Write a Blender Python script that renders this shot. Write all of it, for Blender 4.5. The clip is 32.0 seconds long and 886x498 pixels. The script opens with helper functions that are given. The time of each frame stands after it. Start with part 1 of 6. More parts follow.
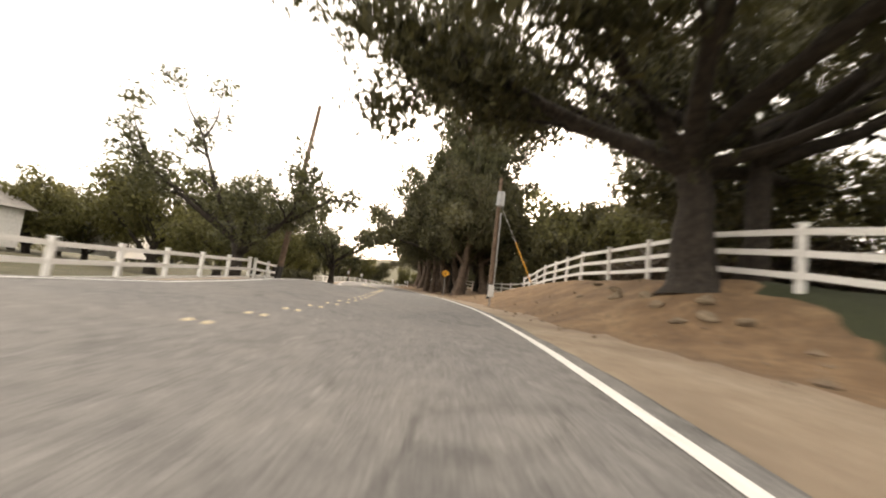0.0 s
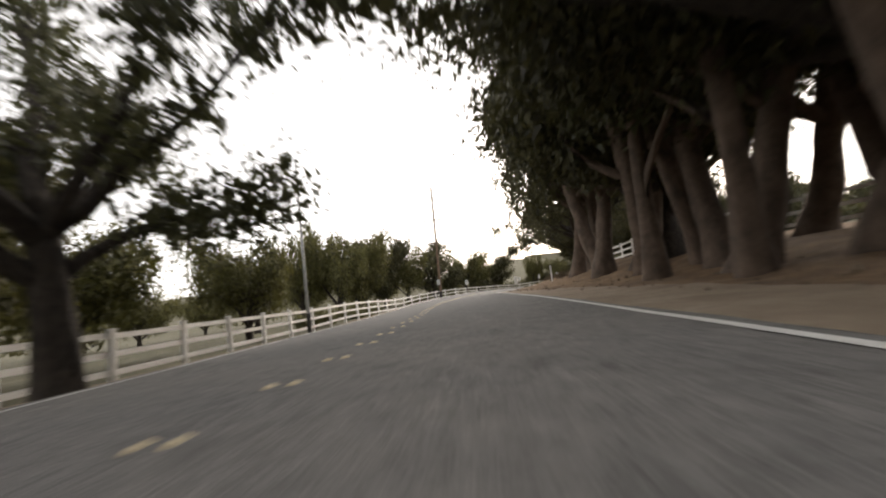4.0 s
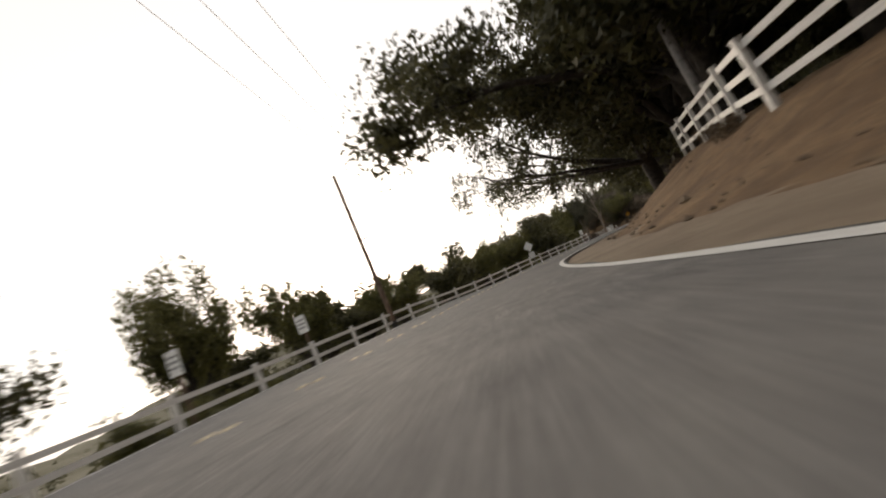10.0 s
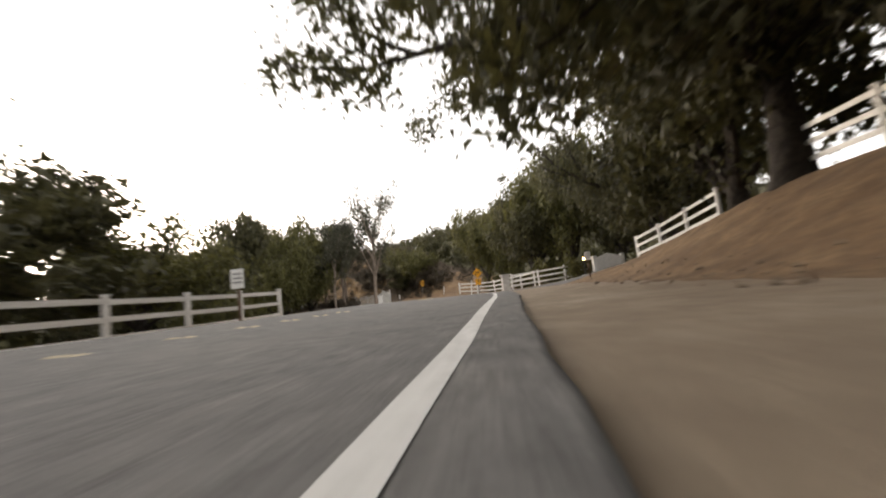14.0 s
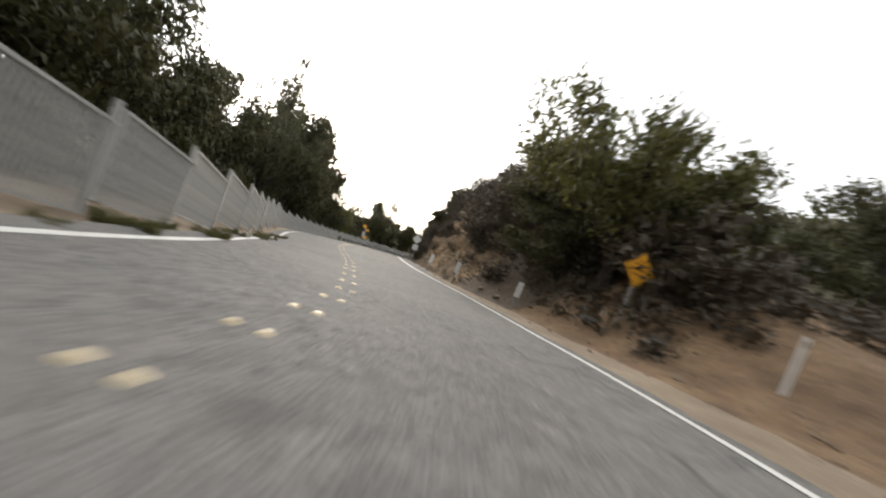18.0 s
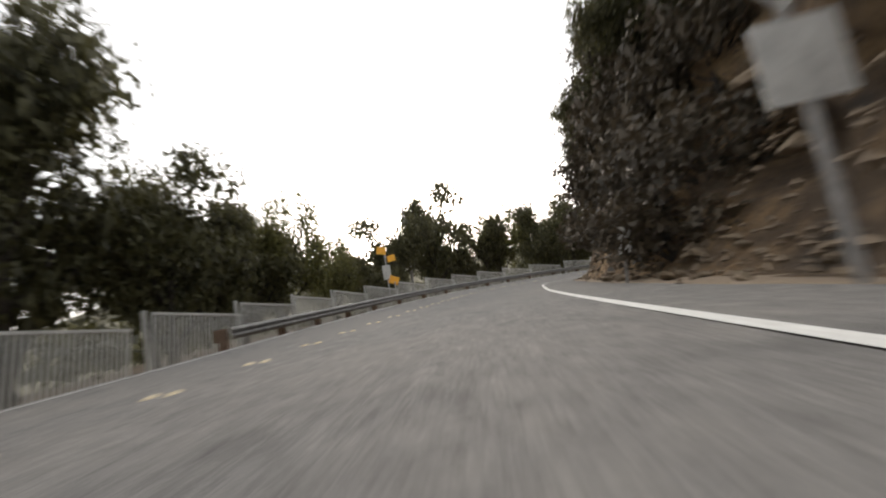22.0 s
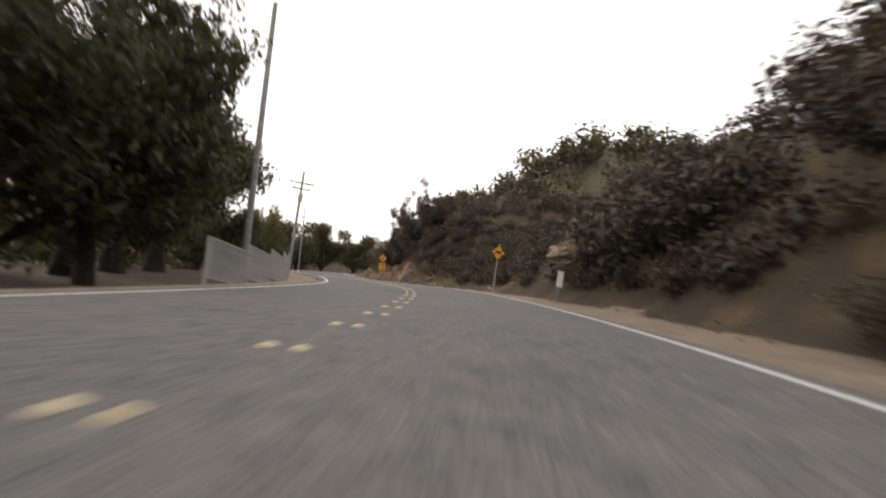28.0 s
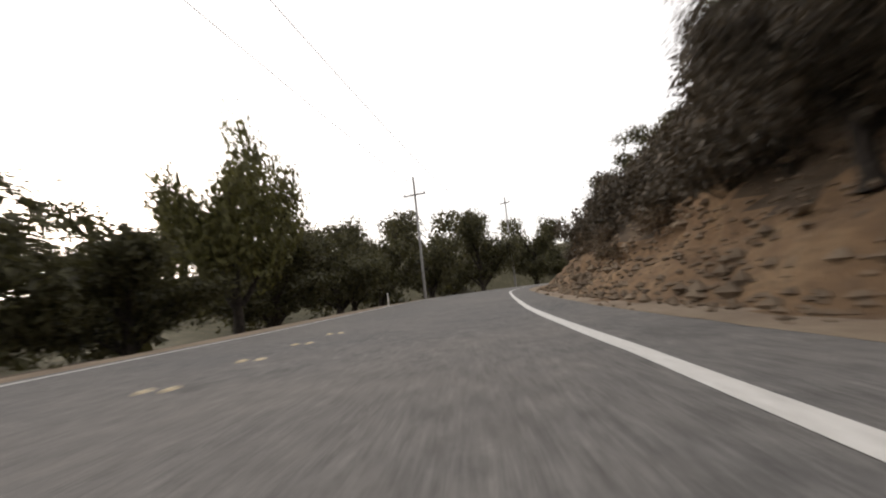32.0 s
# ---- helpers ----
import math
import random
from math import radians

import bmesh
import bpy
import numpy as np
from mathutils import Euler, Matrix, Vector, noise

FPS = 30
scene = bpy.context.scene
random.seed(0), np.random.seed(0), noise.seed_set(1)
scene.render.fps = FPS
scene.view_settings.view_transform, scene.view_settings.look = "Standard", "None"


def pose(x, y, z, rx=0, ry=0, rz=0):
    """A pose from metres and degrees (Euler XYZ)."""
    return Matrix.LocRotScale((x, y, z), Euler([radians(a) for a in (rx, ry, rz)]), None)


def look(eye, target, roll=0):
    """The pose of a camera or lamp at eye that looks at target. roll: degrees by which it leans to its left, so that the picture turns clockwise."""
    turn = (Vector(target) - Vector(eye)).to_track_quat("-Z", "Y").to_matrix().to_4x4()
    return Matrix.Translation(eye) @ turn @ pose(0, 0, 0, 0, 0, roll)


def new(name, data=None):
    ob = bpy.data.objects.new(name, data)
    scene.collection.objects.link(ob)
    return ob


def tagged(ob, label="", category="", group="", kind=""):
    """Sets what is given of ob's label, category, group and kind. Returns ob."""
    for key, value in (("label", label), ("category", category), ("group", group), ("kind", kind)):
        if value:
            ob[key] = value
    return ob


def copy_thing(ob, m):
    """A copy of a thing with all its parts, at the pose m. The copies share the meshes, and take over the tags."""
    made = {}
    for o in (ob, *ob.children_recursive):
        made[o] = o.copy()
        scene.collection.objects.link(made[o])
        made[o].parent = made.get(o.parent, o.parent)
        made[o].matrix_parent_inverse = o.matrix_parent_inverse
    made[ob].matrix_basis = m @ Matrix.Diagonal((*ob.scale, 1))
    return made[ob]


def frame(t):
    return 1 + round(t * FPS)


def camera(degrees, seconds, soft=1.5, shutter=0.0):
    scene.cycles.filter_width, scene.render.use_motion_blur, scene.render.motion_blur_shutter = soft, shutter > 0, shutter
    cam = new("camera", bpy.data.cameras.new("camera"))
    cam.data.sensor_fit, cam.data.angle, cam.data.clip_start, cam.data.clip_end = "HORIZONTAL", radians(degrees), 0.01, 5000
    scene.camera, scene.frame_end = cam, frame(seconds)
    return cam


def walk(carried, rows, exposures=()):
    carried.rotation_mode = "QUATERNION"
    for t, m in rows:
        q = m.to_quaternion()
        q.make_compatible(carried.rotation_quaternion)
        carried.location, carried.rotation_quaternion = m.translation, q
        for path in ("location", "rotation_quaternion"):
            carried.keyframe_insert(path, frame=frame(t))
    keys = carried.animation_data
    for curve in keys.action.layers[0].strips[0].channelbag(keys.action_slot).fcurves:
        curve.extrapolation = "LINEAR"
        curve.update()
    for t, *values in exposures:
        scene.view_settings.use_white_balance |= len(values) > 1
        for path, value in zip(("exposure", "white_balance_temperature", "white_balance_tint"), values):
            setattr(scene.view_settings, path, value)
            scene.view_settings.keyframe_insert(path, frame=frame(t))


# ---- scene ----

# ---------------------------------------------------------------- camera
cam = camera(94.9, 32.0, soft=2.0, shutter=0.5)

# seconds, place, yaw (to the left from +y), pitch, lean to the left
PATH = [
    (0, -56.27, 107.55, 0.905, -113.01, 5.44, 6.68),
    (0.5, -51.67, 105.57, 1.028, -109.77, 5.46, 4.91),
    (1, -47.02, 103.87, 1.090, -106.42, 5.58, 2.34),
    (1.5, -42.59, 102.49, 0.899, -104.67, 4.99, 3.90),
    (2, -38.14, 101.06, 0.857, -102.52, 4.90, 4.86),
    (2.5, -33.45, 99.73, 0.751, -99.70, 5.26, 1.45),
    (3, -28.64, 98.41, 0.654, -97.78, 5.61, -0.97),
    (3.5, -23.87, 96.89, 0.672, -96.97, 6.82, -5.13),
    (4, -18.82, 95.79, 0.620, -96.06, 6.02, -6.98),
    (4.5, -13.58, 94.80, 0.608, -94.86, 5.33, -7.44),
    (5, -8.19, 93.88, 0.585, -94.15, 5.24, -7.59),
    (5.5, -2.67, 92.98, 0.593, -94.14, 5.74, -8.25),
    (6, 2.95, 92.04, 0.501, -94.54, 5.65, -10.20),
    (6.5, 8.73, 91.01, 0.426, -96.18, 5.90, -14.44),
    (7, 14.25, 89.70, 0.311, -99.43, 5.35, -19.98),
    (7.5, 19.42, 88.23, 0.169, -104.00, 5.73, -24.41),
    (8, 24.60, 86.21, 0.137, -109.46, 5.42, -27.43),
    (8.5, 29.50, 83.67, 0.110, -116.14, 6.10, -26.88),
    (9, 34.04, 80.57, -0.037, -123.32, 6.48, -27.94),
    (9.5, 38.13, 77.00, 0.027, -129.34, 6.76, -26.41),
    (10, 41.71, 73.07, -0.069, -135.06, 7.43, -23.88),
    (10.5, 44.87, 68.94, -0.001, -140.31, 7.36, -24.12),
    (11, 47.51, 64.50, -0.053, -146.16, 8.28, -24.36),
    (11.5, 49.91, 60.06, 0.035, -151.05, 7.89, -22.94),
    (12, 51.83, 55.41, 0.003, -156.24, 8.60, -21.52),
    (12.5, 53.30, 50.40, 0.016, -160.20, 9.02, -17.20),
    (13, 54.50, 45.26, -0.012, -162.57, 9.15, -12.89),
    (13.5, 55.39, 40.12, 0.111, -164.50, 9.01, -6.58),
    (14, 56.31, 34.94, 0.184, -162.73, 6.58, -6.48),
    (14.5, 57.40, 29.77, 0.267, -161.16, 5.24, -4.38),
    (15, 58.59, 24.58, 0.379, -161.10, 5.01, 1.23),
    (15.5, 59.72, 19.08, 0.480, -161.25, 5.63, 8.84),
    (16, 61.17, 14.24, 0.595, -157.96, 4.94, 12.44),
    (16.5, 62.89, 9.14, 0.683, -153.27, 4.00, 13.70),
    (17, 65.10, 4.69, 0.726, -147.27, 2.64, 14.72),
    (17.5, 67.78, 0.48, 0.695, -141.36, 2.06, 16.16),
    (18, 70.65, -3.36, 0.625, -133.25, 2.57, 18.29),
    (18.5, 74.08, -6.78, 0.621, -125.49, 3.65, 19.97),
    (19, 77.98, -9.83, 0.558, -119.43, 4.83, 16.05),
    (19.5, 82.27, -12.57, 0.608, -117.76, 6.81, 3.30),
    (20, 86.69, -15.48, 0.589, -118.68, 7.59, -3.25),
    (20.5, 91.03, -18.35, 0.699, -120.06, 7.84, -6.57),
    (21, 95.18, -21.27, 0.680, -121.35, 6.90, -6.09),
    (21.5, 99.37, -24.17, 0.654, -122.02, 5.65, -7.06),
    (22, 103.16, -27.13, 0.627, -122.69, 5.11, -8.43),
    (22.5, 106.69, -29.82, 0.620, -124.18, 4.82, -10.74),
    (23, 110.12, -32.72, 0.452, -127.17, 6.53, -15.55),
    (23.5, 113.18, -35.85, 0.353, -131.99, 7.12, -21.93),
    (24, 116.03, -39.26, 0.254, -140.31, 6.21, -31.31),
    (24.5, 118.03, -43.16, 0.175, -151.25, 8.31, -40.44),
    (25, 119.83, -47.67, 0.184, -161.75, 5.05, -34.53),
    (25.5, 120.47, -52.38, 0.086, -171.11, 9.82, -31.57),
    (26, 120.40, -56.84, 0.101, -181.19, 10.18, -32.03),
    (26.5, 119.39, -61.42, 0.139, -187.46, 10.61, -27.97),
    (27, 118.45, -66.01, 0.324, -190.33, 6.68, -17.39),
    (27.5, 117.17, -70.67, 0.440, -190.15, 4.59, -7.06),
    (28, 115.94, -75.43, 0.546, -188.68, 4.19, 4.86),
    (28.5, 114.84, -80.25, 0.700, -186.01, 4.60, 14.96),
    (29, 114.18, -85.25, 0.668, -180.12, 4.70, 18.00),
    (29.5, 113.96, -90.19, 0.713, -173.63, 4.36, 18.71),
    (30, 114.17, -95.06, 0.678, -167.15, 4.62, 13.41),
    (30.5, 114.58, -99.76, 0.511, -163.11, 5.82, 4.37),
    (31, 115.42, -104.37, 0.383, -161.87, 6.32, -0.77),
    (31.5, 116.52, -108.87, 0.401, -162.97, 6.63, -5.91),
    (32, 117.56, -113.26, 0.399, -163.48, 5.94, -6.35),
]


def aim(x, y, z, yaw, pitch, lean):
    a, b = radians(yaw), radians(pitch)
    way = Vector((-math.sin(a) * math.cos(b), math.cos(a) * math.cos(b), math.sin(b)))
    eye = Vector((x, y, z))
    return look(eye, eye + way, lean)


# seconds, stops, kelvin, tint
EXPOSURES = [
    (0.0, 1.8, 7600, 14), (0.5, 2.4, 7300, 13), (1.0, 2.95, 7000, 12), (1.5, 2.6, 6800, 11), (2.0, 2.0, 6700, 10), (3.0, 1.35, 6700, 12), (6.0, 0.8, 6800, 13), (7.0, 0.5, 6800, 13), (8.0, 0.05, 6900, 13), (9.0, 0.3, 6900, 13), (10.0, 0.45, 6900, 13),
    (11.0, 0.3, 7000, 14), (12.0, 0.1, 7200, 16), (12.5, 0.5, 7100, 16), (13.0, 1.0, 7000, 15), (16.0, 1.4, 6500, 11), (18.0, 1.15, 6400, 10), (20.0, 0.95, 6500, 11), (21.0, 0.85, 6500, 11),
    (22.0, 1.05, 6500, 11), (24.0, 0.65, 6800, 14), (25.0, 0.85, 7000, 16), (26.0, 0.45, 7000, 16), (28.5, 1.1, 6700, 14), (29.0, 1.2, 6700, 14), (30.0, 1.0, 6600, 12), (32.0, 0.65, 6700, 14),
]
walk(cam, [(row[0], aim(*row[1:])) for row in PATH], EXPOSURES)

# ---------------------------------------------------------------- daylight: low sun behind thin bright cloud
SUN_TURN = -120.0  # yaw of the glow on the horizon, as the path's yaw
world = bpy.data.worlds.new("evening_sky")
scene.world = world
world.use_nodes = True
wn, wl = world.node_tree.nodes, world.node_tree.links
sky = wn.new("ShaderNodeTexSky")
sky.sky_type = "NISHITA"
sky.sun_disc = False
sky.sun_elevation = radians(9)
sky.sun_rotation = radians(-SUN_TURN)
sky.altitude, sky.air_density, sky.dust_density, sky.ozone_density = 300, 1.0, 4.0, 1.0
milk = wn.new("ShaderNodeHueSaturation")
milk.inputs["Saturation"].default_value = 0.45
wl.new(sky.outputs[0], milk.inputs["Color"])
veil = wn.new("ShaderNodeMix")  # thin cloud over the whole sky
veil.data_type = "RGBA"
veil.inputs[0].default_value = 0.6
veil.inputs[7].default_value = (7.0, 6.9, 6.7, 1)
wl.new(milk.outputs[0], veil.inputs[6])
wl.new(veil.outputs[2], wn["Background"].inputs["Color"])
wn["Background"].inputs["Strength"].default_value = 0.15

sun = bpy.data.lights.new("sun", "SUN")
sun.energy, sun.angle, sun.color = 0.8, radians(14), (1.0, 0.88, 0.72)
sun_ob = new("sun", sun)
sun_ob.rotation_euler = (radians(78), 0, radians(SUN_TURN + 180))


# ---------------------------------------------------------------- materials
class Mat:
    """A node material with shorthands."""

    def __init__(self, name, rough=0.8, metal=0.0):
        self.m = bpy.data.materials.new(name)
        self.m.use_nodes = True
        self.n, self.l = self.m.node_tree.nodes, self.m.node_tree.links
        self.b = self.n["Principled BSDF"]
        self.b.inputs["Roughness"].default_value = rough
        self.b.inputs["Metallic"].default_value = metal
        self.geo = self.n.new("ShaderNodeTexCoord")
        self.info = self.n.new("ShaderNodeObjectInfo")

    def noise(self, scale, detail=6, rough=0.6, world_space=True, stretch=None):
        t = self.n.new("ShaderNodeTexNoise")
        t.inputs["Scale"].default_value, t.inputs["Detail"].default_value, t.inputs["Roughness"].default_value = scale, detail, rough
        if world_space:
            g = self.n.new("ShaderNodeNewGeometry")
            src = g.outputs["Position"]
        else:
            src = self.geo.outputs["Object"]
        if stretch:
            mp = self.n.new("ShaderNodeMapping")
            mp.inputs["Scale"].default_value = stretch
            self.l.new(src, mp.inputs["Vector"])
            src = mp.outputs[0]
        self.l.new(src, t.inputs["Vector"])
        return t.outputs["Fac"]

    def ramp(self, fac, *stops):
        r = self.n.new("ShaderNodeValToRGB")
        e = r.color_ramp.elements
        while len(e) < len(stops):
            e.new(0.5)
        for el, (at_, col) in zip(e, stops):
            el.position, el.color = at_, (*col, 1)
        self.l.new(fac, r.inputs["Fac"])
        return r.outputs["Color"]

    def mix(self, fac, a, b, mode="MIX"):
        m = self.n.new("ShaderNodeMix")
        m.data_type, m.blend_type = "RGBA", mode
        for sock, v in ((m.inputs[0], fac), (m.inputs[6], a), (m.inputs[7], b)):
            if isinstance(v, (float, int)):
                sock.default_value = v
            elif isinstance(v, tuple):
                sock.default_value = (*v, 1)
            else:
                self.l.new(v, sock)
        return m.outputs[2]

    def color(self, c):
        if isinstance(c, tuple):
            self.b.inputs["Base Color"].default_value = (*c, 1)
        else:
            self.l.new(c, self.b.inputs["Base Color"])
        return self

    def bump(self, fac, strength=0.4, dist=0.05):
        b = self.n.new("ShaderNodeBump")
        b.inputs["Strength"].default_value, b.inputs["Distance"].default_value = strength, dist
        self.l.new(fac, b.inputs["Height"])
        self.l.new(b.outputs[0], self.b.inputs["Normal"])
        return self


def mat_mottled(name, dark, light, scale, rough=0.85, metal=0.0, bump=0.3, dist=0.02, big=None, local=True):
    k = Mat(name, rough, metal)
    f = k.noise(scale, 8, 0.65, world_space=not local)
    c = k.ramp(f, (0.32, dark), (0.68, light))
    if big:
        g = k.noise(big[0], 3, 0.5, world_space=not local)
        c = k.mix(k.ramp(g, (0.35, (0, 0, 0)), (0.7, (1, 1, 1))), c, k.mix(0.6, c, big[1]))
    k.color(c)
    if bump:
        k.bump(f, bump, dist)
    return k.m


def mat_asphalt():
    """Worn chip-seal: coarse grain, pale and dark patches, long wheel wear, tar stains and fine cracks."""
    k = Mat("worn_asphalt", 0.9)
    k.b.inputs["Specular IOR Level"].default_value = 0.25
    grain = k.mix(0.33, k.noise(46, 4, 0.75), k.noise(12, 5, 0.7))
    patch = k.noise(0.3, 5, 0.6)
    stain = k.noise(1.1, 7, 0.65)
    base = k.ramp(grain, (0.38, (0.048, 0.0475, 0.047)), (0.5, (0.135, 0.132, 0.128)), (0.63, (0.3, 0.292, 0.277)))
    c = k.mix(k.ramp(patch, (0.35, (0, 0, 0)), (0.68, (1, 1, 1))), base, k.mix(0.45, base, (0.22, 0.205, 0.185)))
    c = k.mix(k.ramp(stain, (0.58, (0, 0, 0)), (0.72, (0.6, 0.6, 0.6))), c, (0.062, 0.061, 0.06))
    c = k.mix(1.0, c, k.ramp(k.noise(4.5, 8, 0.75), (0.36, (0.8, 0.8, 0.81)), (0.5, (1.0, 1.0, 1.0)), (0.66, (1.16, 1.15, 1.13))), "MULTIPLY")
    warp = k.noise(1.2, 4, 0.6)
    cell = k.n.new("ShaderNodeTexVoronoi")
    cell.feature = "DISTANCE_TO_EDGE"
    cell.inputs["Scale"].default_value = 0.55
    g = k.n.new("ShaderNodeNewGeometry")
    shift = k.n.new("ShaderNodeVectorMath")
    shift.operation = "ADD"
    k.l.new(g.outputs["Position"], shift.inputs[0])
    k.l.new(warp, shift.inputs[1])
    k.l.new(shift.outputs[0], cell.inputs["Vector"])
    where_ = k.ramp(k.noise(0.12, 3, 0.5), (0.54, (0, 0, 0)), (0.62, (1, 1, 1)))
    crack = k.ramp(cell.outputs["Distance"], (0.004, (0.75, 0.75, 0.75)), (0.013, (0, 0, 0)))
    c = k.mix(k.mix(1.0, crack, where_, "MULTIPLY"), c, (0.03, 0.029, 0.028))
    k.color(c)
    k.bump(grain, 0.5, 0.008)
    return k.m


def mat_earth(name, dark, mid, light, litter):
    k = Mat(name, 0.95)
    a = k.noise(0.9, 8, 0.65)
    b = k.noise(7.0, 8, 0.7)
    c = k.ramp(a, (0.3, dark), (0.52, mid), (0.75, light))
    c = k.mix(k.ramp(b, (0.45, (0, 0, 0)), (0.65, (0.8, 0.8, 0.8))), c, litter)
    k.color(c).bump(b, 0.7, 0.08)
    return k.m


def mat_rock():
    k = Mat("cliff_rock", 0.95)
    a = k.noise(0.5, 9, 0.66, stretch=(1, 1, 1.8))
    b = k.noise(2.6, 10, 0.75)
    fine = k.noise(11, 8, 0.75)
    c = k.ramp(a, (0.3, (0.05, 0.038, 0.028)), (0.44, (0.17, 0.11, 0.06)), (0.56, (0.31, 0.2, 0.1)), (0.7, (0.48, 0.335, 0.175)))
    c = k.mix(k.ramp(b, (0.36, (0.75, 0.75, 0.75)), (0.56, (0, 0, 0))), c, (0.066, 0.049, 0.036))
    c = k.mix(k.ramp(fine, (0.56, (0, 0, 0)), (0.7, (0.6, 0.6, 0.6))), c, (0.31, 0.24, 0.16))
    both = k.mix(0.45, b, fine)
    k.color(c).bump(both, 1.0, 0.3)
    return k.m


def mat_leaf(name, dark, light, glow=0.3):
    k = Mat(name, 0.6)
    g = k.n.new("ShaderNodeNewGeometry")
    c = k.ramp(g.outputs["Random Per Island"], (0.0, dark), (1.0, light))
    big = k.noise(0.45, 3, 0.5)
    c = k.mix(k.ramp(big, (0.35, (0, 0, 0)), (0.65, (0.45, 0.45, 0.45))), c, light)
    k.color(c)
    t = k.n.new("ShaderNodeBsdfTranslucent")
    k.l.new(c, t.inputs["Color"])
    m = k.n.new("ShaderNodeMixShader")
    m.inputs[0].default_value = glow
    k.l.new(k.b.outputs[0], m.inputs[1])
    k.l.new(t.outputs[0], m.inputs[2])
    k.l.new(m.outputs[0], k.n["Material Output"].inputs["Surface"])
    return k.m


ASPHALT = mat_asphalt()
PAINT = mat_mottled("road_paint_white", (0.5, 0.49, 0.46), (0.78, 0.77, 0.74), 18, 0.7, bump=0.1, local=False)
DOT = mat_mottled("marker_ceramic_yellow", (0.5, 0.39, 0.21), (0.68, 0.57, 0.38), 9, 0.5, bump=0)
BANK = mat_earth("brown_bank_earth", (0.10, 0.06, 0.032), (0.21, 0.13, 0.068), (0.32, 0.22, 0.125), (0.12, 0.078, 0.045))
GRAVEL = mat_earth("pale_shoulder_dirt", (0.19, 0.145, 0.10), (0.29, 0.225, 0.16), (0.38, 0.31, 0.235), (0.22, 0.165, 0.115))
SCRUB = mat_earth("dry_scrub_earth", (0.04, 0.028, 0.019), (0.085, 0.058, 0.036), (0.17, 0.118, 0.07), (0.055, 0.042, 0.027))
FIELD = mat_earth("dry_field", (0.06, 0.055, 0.03), (0.10, 0.088, 0.05), (0.17, 0.145, 0.09), (0.05, 0.055, 0.028))
ROCK = mat_rock()
STONE = mat_mottled("broken_sandstone", (0.13, 0.095, 0.06), (0.34, 0.265, 0.18), 2.5, 0.9, bump=0.8, dist=0.08, big=(0.8, (0.1, 0.08, 0.06)))
RUBBLE = mat_mottled("dusty_rubble", (0.09, 0.066, 0.045), (0.26, 0.2, 0.14), 1.7, 0.95, bump=0.5, dist=0.03, local=False)
BARK = mat_mottled("dark_oak_bark", (0.012, 0.0095, 0.0075), (0.055, 0.044, 0.034), 7, 0.95, bump=1.0, dist=0.09)
TRUNK_BARK = mat_mottled("brown_gum_bark", (0.055, 0.04, 0.03), (0.16, 0.115, 0.085), 3, 0.95, bump=0.7, dist=0.04)
PALE_BARK = mat_mottled("pale_gum_bark", (0.13, 0.1, 0.08), (0.38, 0.31, 0.25), 3, 0.9, bump=0.4, dist=0.03)
OAK_LEAF = mat_leaf("oak_leaves", (0.021, 0.0205, 0.0085), (0.092, 0.087, 0.033), 0.32)
GREEN_LEAF = mat_leaf("pepper_leaves", (0.04, 0.041, 0.012), (0.135, 0.128, 0.036), 0.32)
OLIVE_LEAF = mat_leaf("olive_oak_leaves", (0.03, 0.032, 0.013), (0.095, 0.098, 0.038), 0.3)
GUM_LEAF = mat_leaf("gum_leaves", (0.028, 0.029, 0.018), (0.08, 0.078, 0.045), 0.22)
BRUSH_LEAF = mat_leaf("chaparral_leaves", (0.024, 0.019, 0.012), (0.082, 0.061, 0.036), 0.15)
DRY_LEAF = mat_leaf("dry_brush", (0.06, 0.042, 0.026), (0.15, 0.105, 0.06), 0.15)
WHITE_WOOD = mat_mottled("white_fence_paint", (0.6, 0.59, 0.56), (0.82, 0.81, 0.79), 6, 0.6, bump=0.15, dist=0.005)
POLE_WOOD = mat_mottled("weathered_pole_wood", (0.075, 0.05, 0.035), (0.19, 0.13, 0.09), 5, 0.9, bump=0.4)
GREY_POLE = mat_mottled("grey_pole_wood", (0.17, 0.165, 0.16), (0.34, 0.33, 0.32), 6, 0.85, bump=0.2)
TAR = mat_mottled("black_tar", (0.012, 0.012, 0.012), (0.04, 0.038, 0.035), 8, 0.8)
STEEL = mat_mottled("galvanised_steel", (0.3, 0.3, 0.3), (0.5, 0.5, 0.49), 7, 0.45, 0.8, bump=0.05)
DARK_STEEL = mat_mottled("dull_guardrail_steel", (0.10, 0.098, 0.095), (0.2, 0.195, 0.19), 6, 0.55, 0.6, bump=0.1)
IRON = mat_mottled("grey_painted_iron", (0.34, 0.34, 0.325), (0.52, 0.515, 0.49), 5, 0.6, 0.2, bump=0.1)
SIGN_YELLOW = mat_mottled("sign_yellow", (0.72, 0.33, 0.02), (0.85, 0.42, 0.035), 4, 0.4, bump=0)
SIGN_WORN = mat_mottled("sign_worn_marks", (0.3, 0.13, 0.015), (0.6, 0.27, 0.025), 9, 0.5, bump=0)
SIGN_BLACK = mat_mottled("sign_black", (0.012, 0.012, 0.012), (0.03, 0.03, 0.03), 4, 0.5, bump=0)
SIGN_WHITE = mat_mottled("sign_white", (0.66, 0.66, 0.64), (0.82, 0.82, 0.8), 5, 0.5, bump=0)
BACK_ALU = mat_mottled("sign_back_aluminium", (0.42, 0.42, 0.41), (0.62, 0.62, 0.6), 5, 0.45, 0.5, bump=0)
